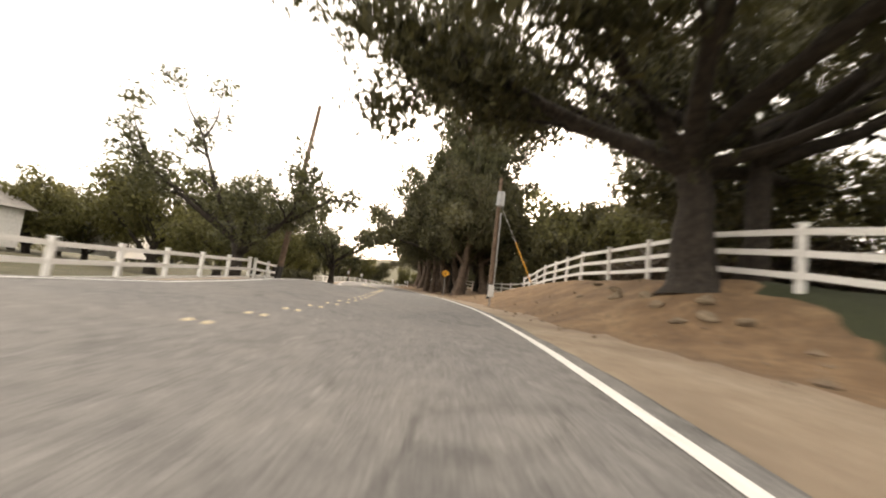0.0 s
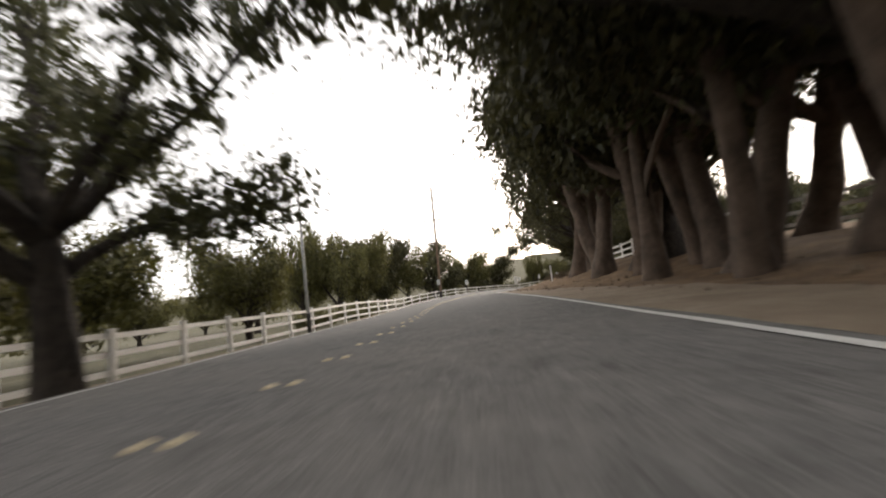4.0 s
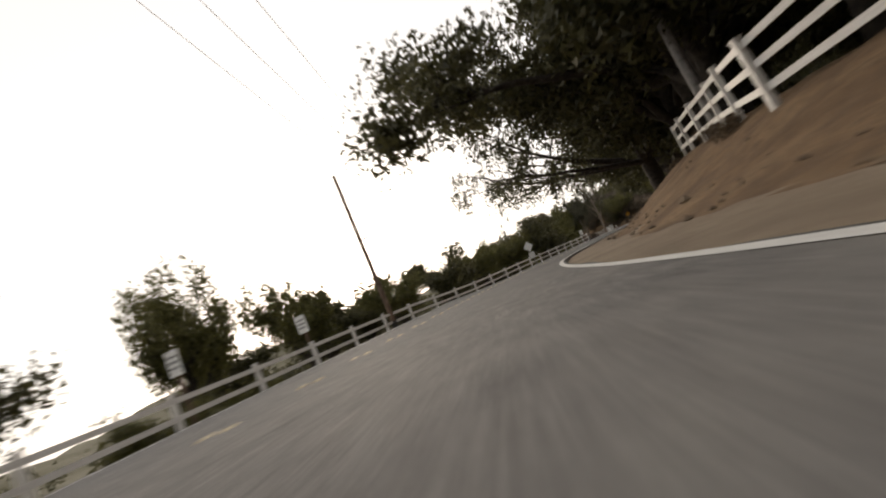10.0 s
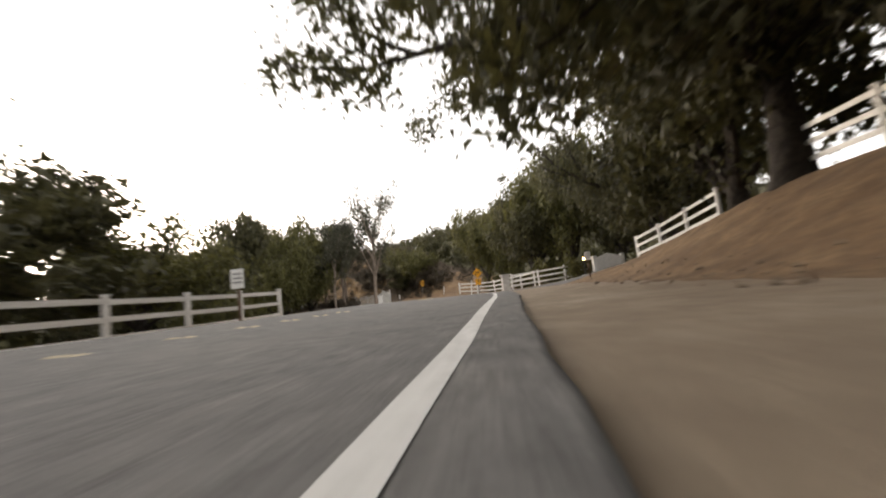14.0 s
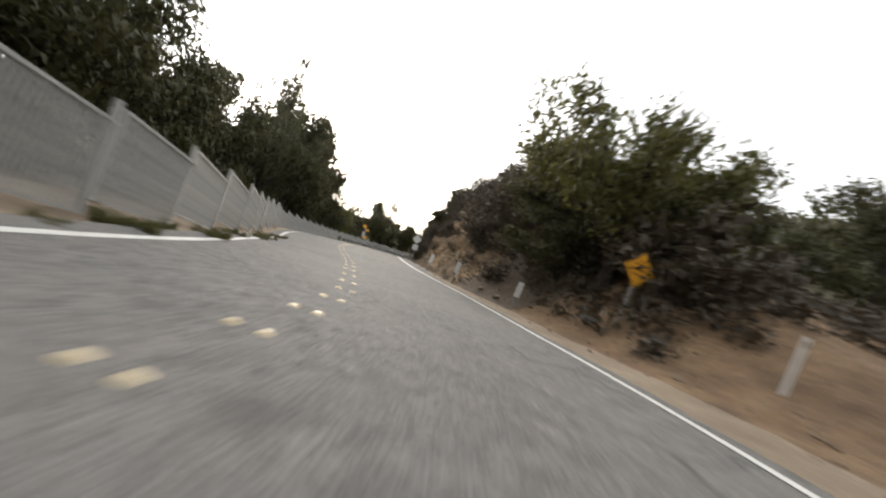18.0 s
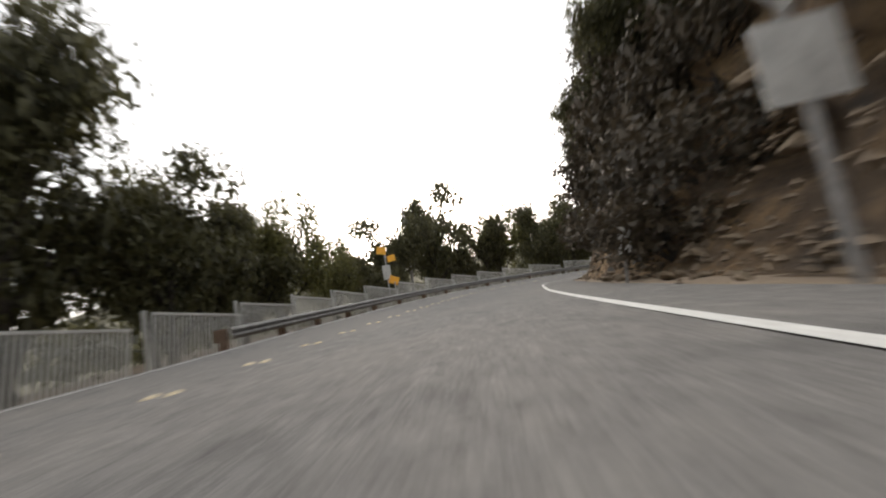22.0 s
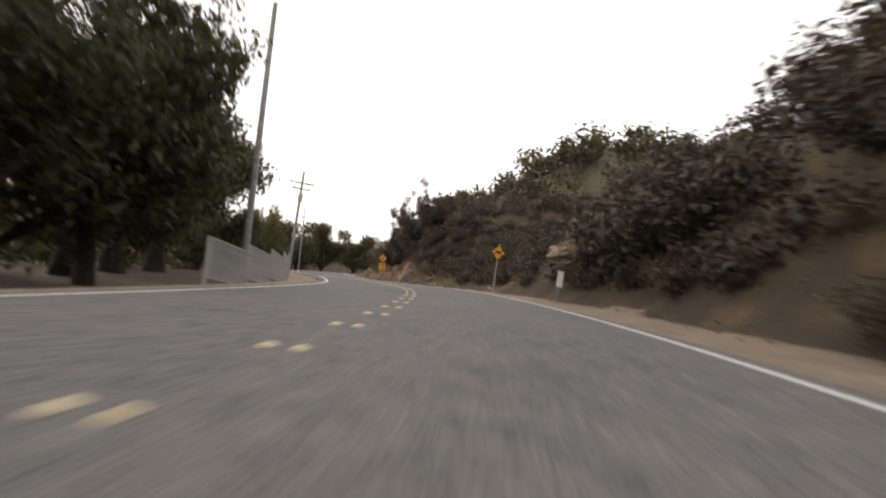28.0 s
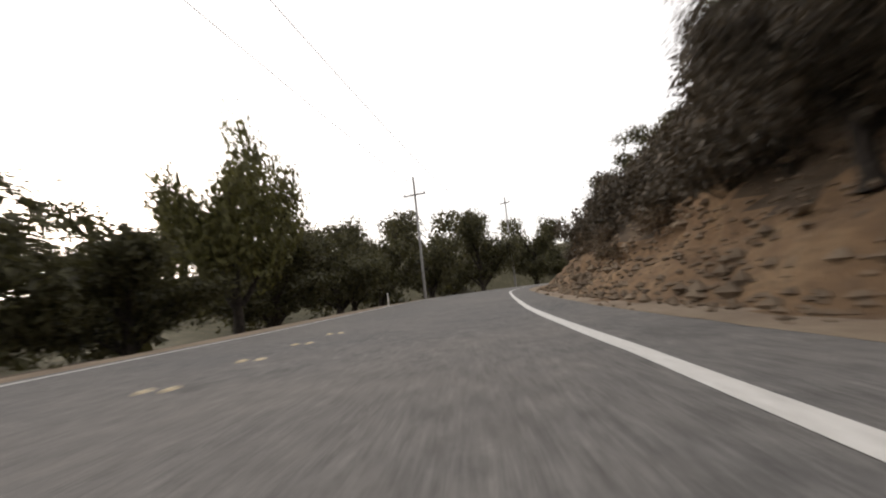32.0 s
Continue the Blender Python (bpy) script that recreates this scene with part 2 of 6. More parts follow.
GREY_BAR = mat_mottled("faded_print", (0.2, 0.2, 0.2), (0.35, 0.35, 0.35), 5, 0.7, bump=0)
BOX_GREY = mat_mottled("grey_box_paint", (0.3, 0.31, 0.32), (0.45, 0.46, 0.46), 4, 0.6, bump=0.05)
MASONRY = mat_mottled("pale_stucco", (0.34, 0.31, 0.28), (0.55, 0.52, 0.48), 4, 0.9, bump=0.3)
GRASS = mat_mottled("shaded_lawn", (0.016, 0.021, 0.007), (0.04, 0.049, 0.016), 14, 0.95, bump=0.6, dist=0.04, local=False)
KERB_RED = mat_mottled("worn_red_kerb_paint", (0.2, 0.07, 0.045), (0.42, 0.16, 0.1), 5, 0.8, bump=0.2, dist=0.01, big=(1.5, (0.3, 0.27, 0.24)))
ROOF = mat_mottled("grey_roof", (0.16, 0.15, 0.14), (0.3, 0.28, 0.26), 4, 0.9)
GLASS_DARK = mat_mottled("dark_window_glass", (0.01, 0.012, 0.014), (0.03, 0.034, 0.038), 2, 0.08, bump=0)
WIRE = mat_mottled("wire_black", (0.03, 0.03, 0.03), (0.07, 0.07, 0.07), 5, 0.6, bump=0)
lamp_mat = bpy.data.materials.new("lit_lantern_glass")
lamp_mat.use_nodes = True
lamp_mat.node_tree.nodes["Principled BSDF"].inputs["Emission Color"].default_value = (1.0, 0.6, 0.22, 1)
lamp_mat.node_tree.nodes["Principled BSDF"].inputs["Emission Strength"].default_value = 9.0

# ---------------------------------------------------------------- the plan: the right-hand edge line, every ten metres
ROAD = [
    (-74.1, 116.4), (-65.5, 111.4), (-56.7, 106.5), (-47.5, 102.5), (-38.0, 99.5), (-28.4, 96.8),
    (-18.8, 94.2), (-8.9, 92.4), (1.0, 91.0), (10.8, 89.1), (20.5, 86.5), (29.5, 82.5),
    (37.4, 76.3), (43.8, 68.5), (48.6, 60.0), (52.4, 50.7), (55.0, 41.0), (57.0, 31.0),
    (58.8, 21.4), (60.9, 11.6), (64.1, 2.0), (69.8, -6.1), (77.9, -11.8), (86.7, -16.6),
    (95.0, -22.1), (102.9, -28.2), (110.5, -34.8), (116.9, -42.5), (119.8, -51.9), (118.1, -61.7),
    (114.8, -71.1), (112.3, -80.8), (111.5, -90.7), (113.0, -100.7), (115.6, -110.2), (118.1, -120.1),
    (119.9, -129.9), (121.1, -139.8), (120.6, -149.8), (118.1, -159.5), (113.5, -168.4), (107.2, -176.2),
    (99.4, -182.4), (90.5, -186.9), (81.0, -190.0),
]
ROAD_START = -20.0
S_END = ROAD_START + 10 * (len(ROAD) - 3)


def line(s):
    """Place and heading of the right-hand edge line, s metres along."""
    u = (s - ROAD_START) / 10
    k = min(max(int(math.floor(u)), 1), len(ROAD) - 3)
    t = u - k
    a, b, c, e = (Vector(p) for p in ROAD[k - 1 : k + 3])
    p = 0.5 * (2 * b + (c - a) * t + (2 * a - 5 * b + 4 * c - e) * t * t + (3 * b - a - 3 * c + e) * t**3)
    v = 0.5 * ((c - a) + 2 * (2 * a - 5 * b + 4 * c - e) * t + 3 * (3 * b - a - 3 * c + e) * t * t)
    return p, v.normalized()


def cross_fall(s):
    """Cross slope of the road: in left-hand bends the far side lies lower."""
    for (a, p), (b, q) in zip(CROSS, CROSS[1:]):
        if s <= b:
            return p + (q - p) * min(max((s - a) / (b - a), 0.0), 1.0)
    return 0.0


CROSS = [(-20, 0.028), (-4, 0.028), (4, 0.037), (12, 0.048), (20, 0.043), (28, 0.035), (36, 0.034), (44, 0.039), (52, 0.051), (60, 0.066), (68, 0.051), (76, 0.024), (84, -0.020), (92, -0.053), (100, -0.039), (108, -0.008), (116, -0.020), (124, -0.040), (132, -0.023), (140, -0.026), (148, -0.023), (156, -0.019), (164, -0.023), (172, -0.021), (180, 0.017), (188, 0.026), (196, 0.044), (204, 0.041), (212, 0.035), (220, 0.047), (228, 0.053), (236, 0.045), (244, 0.018), (252, -0.022), (260, -0.038), (268, -0.022), (276, -0.010), (284, -0.004), (292, 0.000), (300, 0.006), (308, 0.007), (316, 0.000), (324, -0.005), (332, -0.001), (340, 0.001), (348, 0.002), (356, 0.002), (372, 0.000), (480, 0.000)]
# s, height of the edge line over the datum
RISE = [(-20, 0.34), (-4, 0.34), (4, 0.39), (12, 0.41), (20, 0.39), (28, 0.29), (36, 0.21), (44, 0.18), (52, 0.20), (60, 0.21), (68, 0.13), (76, 0.01), (84, -0.10), (92, -0.21), (100, -0.27), (108, -0.28), (116, -0.24), (124, -0.25), (132, -0.21), (140, -0.13), (148, -0.05), (156, 0.01), (164, 0.05), (172, 0.05), (180, 0.05), (188, 0.04), (196, 0.04), (204, 0.10), (212, 0.22), (220, 0.31), (228, 0.31), (236, 0.24), (244, 0.14), (252, 0.00), (260, -0.09), (268, -0.06), (276, -0.01), (284, 0.05), (292, 0.08), (300, 0.10), (308, 0.06), (316, -0.03), (324, -0.10), (332, -0.12), (340, -0.08), (348, -0.03), (356, 0.01), (380, 0.00), (480, 0.00)]


def rise(s):
    """Height of the road at the edge line."""
    return between(RISE, s)[0]



# s, offset of the far edge line
FAR_LINE = [(-20, -6.5), (12, -6.45), (28, -6.6), (44, -7.0), (100, -6.9), (132, -6.7), (152, -6.6), (164, -6.0), (172, -4.3), (183, -4.6), (190, -4.95), (198, -5.4), (206, -5.75), (214, -6.15), (226, -6.7), (244, -6.9), (262, -6.8), (280, -6.5), (300, -6.3), (318, -6.45), (326, -6.0), (334, -6.0), (344, -6.2), (362, -6.3), (390, -6.3), (480, -6.6)]
# s, height by which the far half of the road curls up
CURL = [(-20, 0.28), (8, 0.3), (14, 0.46), (21, 0.46), (30, 0.2), (40, 0.0), (172, 0.0), (180, 0.2), (188, 0.3), (196, 0.28), (204, 0.08), (212, 0.0), (300, 0.0), (308, 0.1), (316, 0.1), (324, 0.03), (334, 0.0), (480, 0.0)]


def spot(s, d, z=0.0):
    """The place s metres along and d metres to the right of the edge line."""
    p, v = line(s)
    return Vector((p.x + v.y * d, p.y - v.x * d, z + rise(s) + cross_fall(s) * max(min(d, 0.0), -9.0) + between(CURL, s)[0] * ease((-d - 2.6) / 4.4)))


def turn(s):
    """Yaw of the road, in degrees to the left from +y."""
    v = line(s)[1]
    return math.degrees(math.atan2(-v.x, v.y))


LINE_S = np.arange(-18.0, S_END, 1.0)
LINE_P = np.array([line(s)[0][:] for s in LINE_S])
LINE_V = np.array([line(s)[1][:] for s in LINE_S])


def near(x, y):
    """The nearest s and the offset d of a place."""
    k = int(np.argmin((LINE_P[:, 0] - x) ** 2 + (LINE_P[:, 1] - y) ** 2))
    ox, oy = x - LINE_P[k, 0], y - LINE_P[k, 1]
    side = ox * LINE_V[k, 1] - oy * LINE_V[k, 0]
    return float(LINE_S[k]), math.copysign(math.hypot(ox, oy), side)


# s, foot of the bank, its shoulder, height of the shoulder, rise beyond it
BANK_RANCH = [
    (-20, 2.6, 6.2, 0.9, 1), (3, 2.6, 6.2, 0.9, 1), (6, 2.2, 5.6, 1.05, 1), (8.5, 1.6, 4.8, 1.4, 1), (17, 1.6, 5.2, 1.5, 1), (24, 1.6, 6.2, 1.4, 1), (30, 1.8, 7.4, 1.0, 1), (37, 2.6, 8.5, 0.65, 1),
    (52, 2.6, 8, 0.8, 3), (60, 1.8, 8, 1.25, 4), (75, 1.4, 8, 1.15, 5), (92, 1.3, 7.5, 1.0, 5), (104, 1.3, 5.5, 1.1, 5), (112, 1.2, 4.2, 1.15, 5),
    (124, 1.3, 5, 1.8, 5), (137, 2.0, 7.2, 1.95, 4), (150, 3.0, 8, 2.1, 4), (158, 3.6, 8, 2.2, 4), (168, 4.2, 7.5, 0.9, 3), (177, 3, 7, 0.3, 1), (188, 1.8, 5, -0.2, 1),
]
BANK_CANYON = [
    (193, 1.8, 6, 0.6, 3), (199, 1.7, 6.5, 2.6, 6), (206, 1.7, 6.5, 4.8, 10), (213, 1.9, 7.0, 8, 10), (228, 1.9, 6.8, 8.5, 12), (236, 1.9, 6.0, 8.5, 12), (242, 1.6, 4.9, 8.5, 12),
    (248, 1.4, 3.8, 8.5, 12), (251, 1.3, 3.2, 8.5, 12), (256, 1.8, 3.7, 8.5, 14), (262, 2.4, 4.4, 8.5, 16), (268, 2.3, 4.8, 8.5, 17), (273, 2.0, 5.0, 8.5, 18), (280, 2.0, 5.4, 8.5, 20), (288, 2.2, 6.2, 7.6, 20), (296, 2.4, 7.3, 5.3, 14), (302, 2.1, 7.0, 5.6, 10), (307, 2.0, 7, 3.1, 8),
    (313, 1.6, 6, 3.2, 8), (318, 1.7, 5.8, 6.5, 10), (324, 1.9, 6.2, 8, 10), (330, 1.9, 8.0, 7, 9), (345, 1.8, 8.6, 6, 9), (380, 3, 12, 5, 8), (470, 4, 14, 3, 8),
]
BANKS = BANK_RANCH + BANK_CANYON
# s, extra height of the ridge behind the bank
RIDGE = [(290, 0), (308, 7.0), (326, 7.5), (345, 6.5), (375, 2), (400, 0)]
# s, edge of the level verge, foot of the slope, its height, height further out
VERGES = [
    (-20, -7.8, -10, -0.55, -0.5), (24, -7.8, -10, -0.6, -0.4), (34, -8.0, -11, -0.6, -0.5), (56, -8.2, -10.5, -0.4, -0.8), (66, -8.2, -10.5, -0.25, -1.5),
    (78, -8.0, -9.6, -0.55, -2), (120, -8.0, -9.6, -0.6, -2.5), (148, -7.4, -9.2, -0.6, -1.2), (160.5, -7.3, -9, -0.6, -0.5),
    (163.2, -5.2, -14, -1.4, 0.5), (168, -5.2, -14, -1.5, 1), (184, -5.4, -14, -1.4, 2), (190, -8.6, -13, 0.3, 3), (210, -8.4, -12, 0.0, 2), (216, -7.3, -9.0, -0.6, -3),
    (265, -7.3, -9.0, -0.6, -6), (282, -7.4, -9.2, -0.5, 2), (300, -7.5, -9.5, -0.5, 3), (320, -7.5, -9.5, -0.4, -2), (345, -8.2, -13, -0.8, 1), (470, -9, -14, -0.5, 5),
]


def between(table, s):
    for a, b in zip(table, table[1:]):
        if s <= b[0]:
            t = min(max((s - a[0]) / (b[0] - a[0]), 0), 1)
            return [p + (q - p) * t for p, q in zip(a[1:], b[1:])]
    return list(table[-1][1:])


def ease(t):
    t = min(max(t, 0.0), 1.0)
    return t * t * (3 - 2 * t)


def rough_of(s):
    """How craggy the bank is."""
    return 0.12 + 0.75 * ease((s - 203) / 10) * (1 - ease((s - 272) / 14)) + 0.5 * ease((s - 308) / 8)


def ground_z(s, d):
    if d > 0:
        foot, top, high, far = between(BANKS, s)
        if d < foot:
            return -0.05 + 0.02 * d
        if d < top:
            t = (d - foot) / (top - foot)
            return high * (0.55 * t + 0.45 * ease(t))
        return high + far * ease((d - top) / (75 - top)) + between(RIDGE, s)[0] * ease((d - 9) / 15)
    if d > (-5.0 if 163 < s < 184.5 else -7.2):
        return -0.09
    edge, low, deep, far = between(VERGES, s)
    if d > edge:
        return -0.05
    if d > low:
        return -0.05 + (deep + 0.05) * ease((d - edge) / (low - edge))
    return deep + (far - deep) * ease((low - d) / (70 + low))


def part(name, data, material, parent=None, label="", m=None):
    """Links a bmesh or a mesh as one object under a thing."""
    if isinstance(data, bmesh.types.BMesh):
        me = bpy.data.meshes.new(name)
        data.to_mesh(me)
        data.free()
    else:
        me = data
    if material is not None and not me.materials:
        me.materials.append(material)
    ob = new(name, me)
    ob.parent = parent
    if m is not None:
        ob.matrix_basis = m
    if label:
        tagged(ob, label)
    return ob


def mesh_of(name, verts, faces, material=None, smooth=False):
    me = bpy.data.meshes.new(name)
    me.from_pydata(verts, [], faces)
    if material is not None:
        me.materials.append(material)
    if smooth:
        me.polygons.foreach_set("use_smooth", [True] * len(me.polygons))
    me.update()
    return me


def box(bm, size, at_=(0, 0, 0), bevel=0.0, rot=None):
    got = bmesh.ops.create_cube(bm, size=1.0)["verts"]
    m = Matrix.Translation(at_) @ (rot or Matrix.Identity(4)) @ Matrix.Diagonal((*size, 1))
    bmesh.ops.transform(bm, matrix=m, verts=got)
    if bevel:
        edges = list({e for v in got for e in v.link_edges})
        bmesh.ops.bevel(bm, geom=edges, offset=bevel, segments=1, affect="EDGES")
    return bm


def rod(bm, a, b, r0, r1=None, sides=10):
    a, b = Vector(a), Vector(b)
    got = bmesh.ops.create_cone(bm, cap_ends=True, segments=sides, radius1=r0, radius2=r0 if r1 is None else r1, depth=(b - a).length)["verts"]
    m = Matrix.Translation((a + b) / 2) @ (b - a).to_track_quat("Z", "Y").to_matrix().to_4x4()
    bmesh.ops.transform(bm, matrix=m, verts=got)
    return bm


def standing(s, d, z=None, face=0.0):
    """A pose upright at the plan's place, turned so that its -y side looks back along the road."""
    p = spot(s, d, ground_z(s, d) if z is None else z)
    return pose(p.x, p.y, p.z, 0, 0, turn(s) + face)


# ---------------------------------------------------------------- ground, road, lines
def ribbon(name, rows, material, smooth=True):
    """A mesh over rows of equally many points."""
    n = len(rows[0])
    verts = [p for row in rows for p in row]
    faces = [(i * n + j, i * n + j + 1, (i + 1) * n + j + 1, (i + 1) * n + j) for i in range(len(rows) - 1) for j in range(n - 1)]
    return mesh_of(name, verts, faces, material, smooth)


def build_ground():
    right = [0.1 + 0.22 * k for k in range(40)] + [9.2 + 0.8 * k for k in range(9)]
    left = [-16.5 + 0.8 * k for k in range(12)]
    cols = left + [-7.2, -6.4, -5.6, -4.8, -4.0, -3.2, -2.0] + right
    rows, tags = [], []
    s = -19.0
    while s < S_END - 1:
        row, rough = [], rough_of(s)
        for d in cols:
            z = ground_z(s, d)
            p = spot(s, d, z)
            if d > 0.8 or d < -8.5:
                steep = (ground_z(s, d + 0.3) - ground_z(s, d - 0.3)) / 0.6 if d > 0.8 else 0.2
                w = min(1.0, abs(steep)) * rough
                if d > 0:
                    w *= ease((d - between(BANKS, s)[0]) / 1.2)
                q = Vector((p.x * 0.55, p.y * 0.55, z * 0.8))
                bulge = noise.fractal(q, 0.8, 2.1, 6) * 0.95 + abs(noise.noise(q * 2.7)) * 0.55 + abs(noise.noise(q * 6.1)) * 0.3 - 0.35
                side = spot(s, d - 1, 0) - spot(s, d, 0)
                p += Vector((side.x, side.y, 0.25)) * (w * bulge)
                p.z += 0.05 * noise.noise(Vector((p.x * 1.4, p.y * 1.4, 3.1))) * min(1, (abs(d) - 0.8) * 0.8)
            row.append(p)
        rows.append(row)
        tags.append(s)
        s += 0.42
    me = ribbon("ground", rows, BANK)
    for m in (GRAVEL, SCRUB, ROCK, FIELD):
        me.materials.append(m)
    n = len(cols) - 1
    kinds = []
    for i in range(len(rows) - 1):
        s = tags[i]
        foot = between(BANKS, s)[0]
        wob = 0.5 * noise.noise(Vector((s * 0.3, 0, 0)))
        for j in range(n):
            d = cols[j]
            if d < -7.3:
                kinds.append(4 if d < -10 and s < 150 else 1 if d > -8.6 else 2)
            elif d < foot + wob - 0.3:
                kinds.append(1)
            elif s < 201:
                kinds.append(0)
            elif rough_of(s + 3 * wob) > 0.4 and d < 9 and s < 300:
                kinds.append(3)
            elif s > 321 and ground_z(s, d) + 3.5 * wob < 1.5:
                kinds.append(0)
            else:
                kinds.append(2)
    me.polygons.foreach_set("material_index", kinds)
    tagged(new("ground", me), "brown earth verges, banks and a rocky cut slope beside the road", "ground", kind="structure")


def hill(x, y):
    far = math.hypot(x - 50, y)
    lift = 46 * ease((far - 120) / 420) * (0.35 + 0.9 * abs(noise.noise(Vector((x * 0.004, y * 0.004, 1.7)))))
    return lift + 6 * ease((far - 90) / 100) * noise.noise(Vector((x * 0.02, y * 0.02, 0)))


def build_outer():
    inner = [x for x in np.arange(-260, 381, 6.0)]
    xs = [-3000, -1800, -1100, -700, -450, -340] + inner + [460, 560, 800, 1200, 1900, 3100]
    ys = [-3100, -1900, -1200, -800, -600, -480] + [y for y in np.arange(-420, 261, 6.0)] + [340, 450, 700, 1100, 1800, 3000]
    rows = []
    for y in ys:
        row = []
        for x in xs:
            s, d = near(x, y)
            z = ground_z(s, max(-90, min(d, 90))) + hill(x, y)
            if -22 < d < (18 if s > 296 else 22):
                low = min(ground_z(q, max(-60, min(60, d + k))) for k in (-8, -4, 0, 4, 8) for q in (s - 7, s, s + 7))
                z = min(z, low - 0.4)
            z += rise(s)
            if d < 0:
                z += between(CURL, s)[0] - 9 * cross_fall(s)
            z += (0.3 if abs(d) > 22 else 0.0) * noise.noise(Vector((x * 0.1, y * 0.1, 9)))
            row.append((x, y, z))
        rows.append(row)
    tagged(new("ground_beyond", ribbon("ground_beyond", rows, FIELD)), "dry grass fields and hills out to the horizon", "ground", kind="structure")


def strip(name, s0, s1, d0, d1, z, material, step=1.0, wave=0.0, cols=2):
    rows = []
    n = max(2, int((s1 - s0) / step) + 1)
    for i in range(n):
        s = s0 + (s1 - s0) * i / (n - 1)
        a = d0(s) if callable(d0) else d0
        b = d1(s) if callable(d1) else d1
        a += wave * noise.noise(Vector((s * 0.8, 7, 0)))
        b += wave * noise.noise(Vector((s * 0.8, 0, 0)))
        rows.append([spot(s, a + (b - a) * j / (cols - 1), z) for j in range(cols)])
    return ribbon(name, rows, material)


# s, width of the asphalt beyond the edge line
SHOULDER = [(-20, 0.25), (40, 0.2), (60, 0.14), (75, 0.07), (108, 0.08), (118, 0.14), (130, 0.17), (140, 0.22), (152, 0.5), (164, 0.8), (181, 0.8), (186, 0.35), (204, 0.28), (213, 1.1), (248, 1.1), (254, 0.85), (274, 0.7), (284, 0.3), (311, 0.28), (318, 1.05), (470, 1.0)]
# s, offset of the painted edge line
LINE_SHIFT = [(-20, -0.18), (-4, -0.18), (4, -0.09), (12, -0.05), (20, -0.00), (28, -0.03), (36, -0.04), (44, 0.00), (52, 0.09), (60, 0.15), (68, 0.07), (76, -0.09), (84, -0.22), (92, -0.27), (100, -0.29), (108, -0.38), (116, -0.50), (118, -0.52), (124, -0.52), (127, -0.45), (132, -0.49), (134, -0.50), (139, -0.47), (140, -0.45), (148, -0.25), (150, -0.22), (156, -0.11), (160, -0.07), (164, -0.08), (168, -0.14), (172, -0.12), (176, -0.10), (180, -0.09), (184, -0.08), (188, -0.08), (196, -0.05), (204, 0.04), (206, 0.08), (212, 0.17), (220, 0.22), (222, 0.20), (228, 0.13), (232, 0.04), (236, -0.02), (241, -0.09), (244, -0.17), (249.5, -0.27), (252, -0.34), (254, -0.37), (259, -0.49), (260, -0.49), (264, -0.52), (268, -0.53), (276, -0.50), (284, -0.26), (288, -0.15), (292, -0.12), (300, -0.08), (305, -0.09), (308, -0.16), (316, -0.41), (321, -0.26), (324, -0.14), (326, -0.04), (332, 0.05), (335, 0.11), (340, 0.11), (348, 0.07), (350, 0.06), (356, 0.09), (372, 0.00), (470, 0.00)]


def build_road():
    rows = []
    s = -19.0
    while s < S_END - 1:
        edge = between(SHOULDER, s)[0] + between(LINE_SHIFT, s)[0] + 0.06 * noise.noise(Vector((s * 0.45, 2, 0))) + 0.05 * noise.noise(Vector((s * 2.5, 2, 0)))
        back = between(FAR_LINE, s)[0] - 0.34 + 0.1 * noise.noise(Vector((s * 0.5, 5, 0)))
        row = [spot(s, edge, -0.07), spot(s, edge - 0.015, 0.0)]
        row += [spot(s, edge - 0.05 + (back + 0.05 - edge) * k / 8, 0.0) for k in range(9)]
        row += [spot(s, back, 0.0), spot(s, back - 0.02, -0.07)]
        rows.append(row[::-1])
        s += 0.5
    tagged(new("road", ribbon("road", rows, ASPHALT)), "worn grey asphalt two-lane road with patches and stains", "road", kind="structure")

    widths = [(-20, 0.05), (60, 0.045), (75, 0.03), (105, 0.035), (112, 0.045), (118, 0.055), (126, 0.08), (131, 0.065), (136, 0.04), (142, 0.045), (155, 0.065), (165, 0.07), (184, 0.06), (200, 0.045), (206, 0.07), (212, 0.1), (222, 0.09), (232, 0.06), (241, 0.035), (249, 0.032), (254, 0.05), (259, 0.06), (264, 0.06), (268, 0.06), (280, 0.055), (308, 0.05), (316, 0.08), (330, 0.07), (345, 0.06), (470, 0.06)]

    def side(s, sign):
        return between(LINE_SHIFT, s)[0] + sign * between(widths, s)[0]

    me = strip("edge_line", -19, S_END - 2, lambda s: side(s, -1), lambda s: side(s, 1), 0.004, PAINT, 0.5, 0.008)
    tagged(new("edge_line", me), "worn white edge line painted along the asphalt", "road marking", kind="structure")
    for a, b in ((-19, 152), (173, S_END - 2)):
        me = strip("edge_line", a, b, lambda s: between(FAR_LINE, s)[0] - 0.05, lambda s: between(FAR_LINE, s)[0] + 0.05, 0.004, PAINT, 0.6, 0.01)
        tagged(new("edge_line", me), "thin white line along the far edge of the asphalt", "road marking", kind="structure")


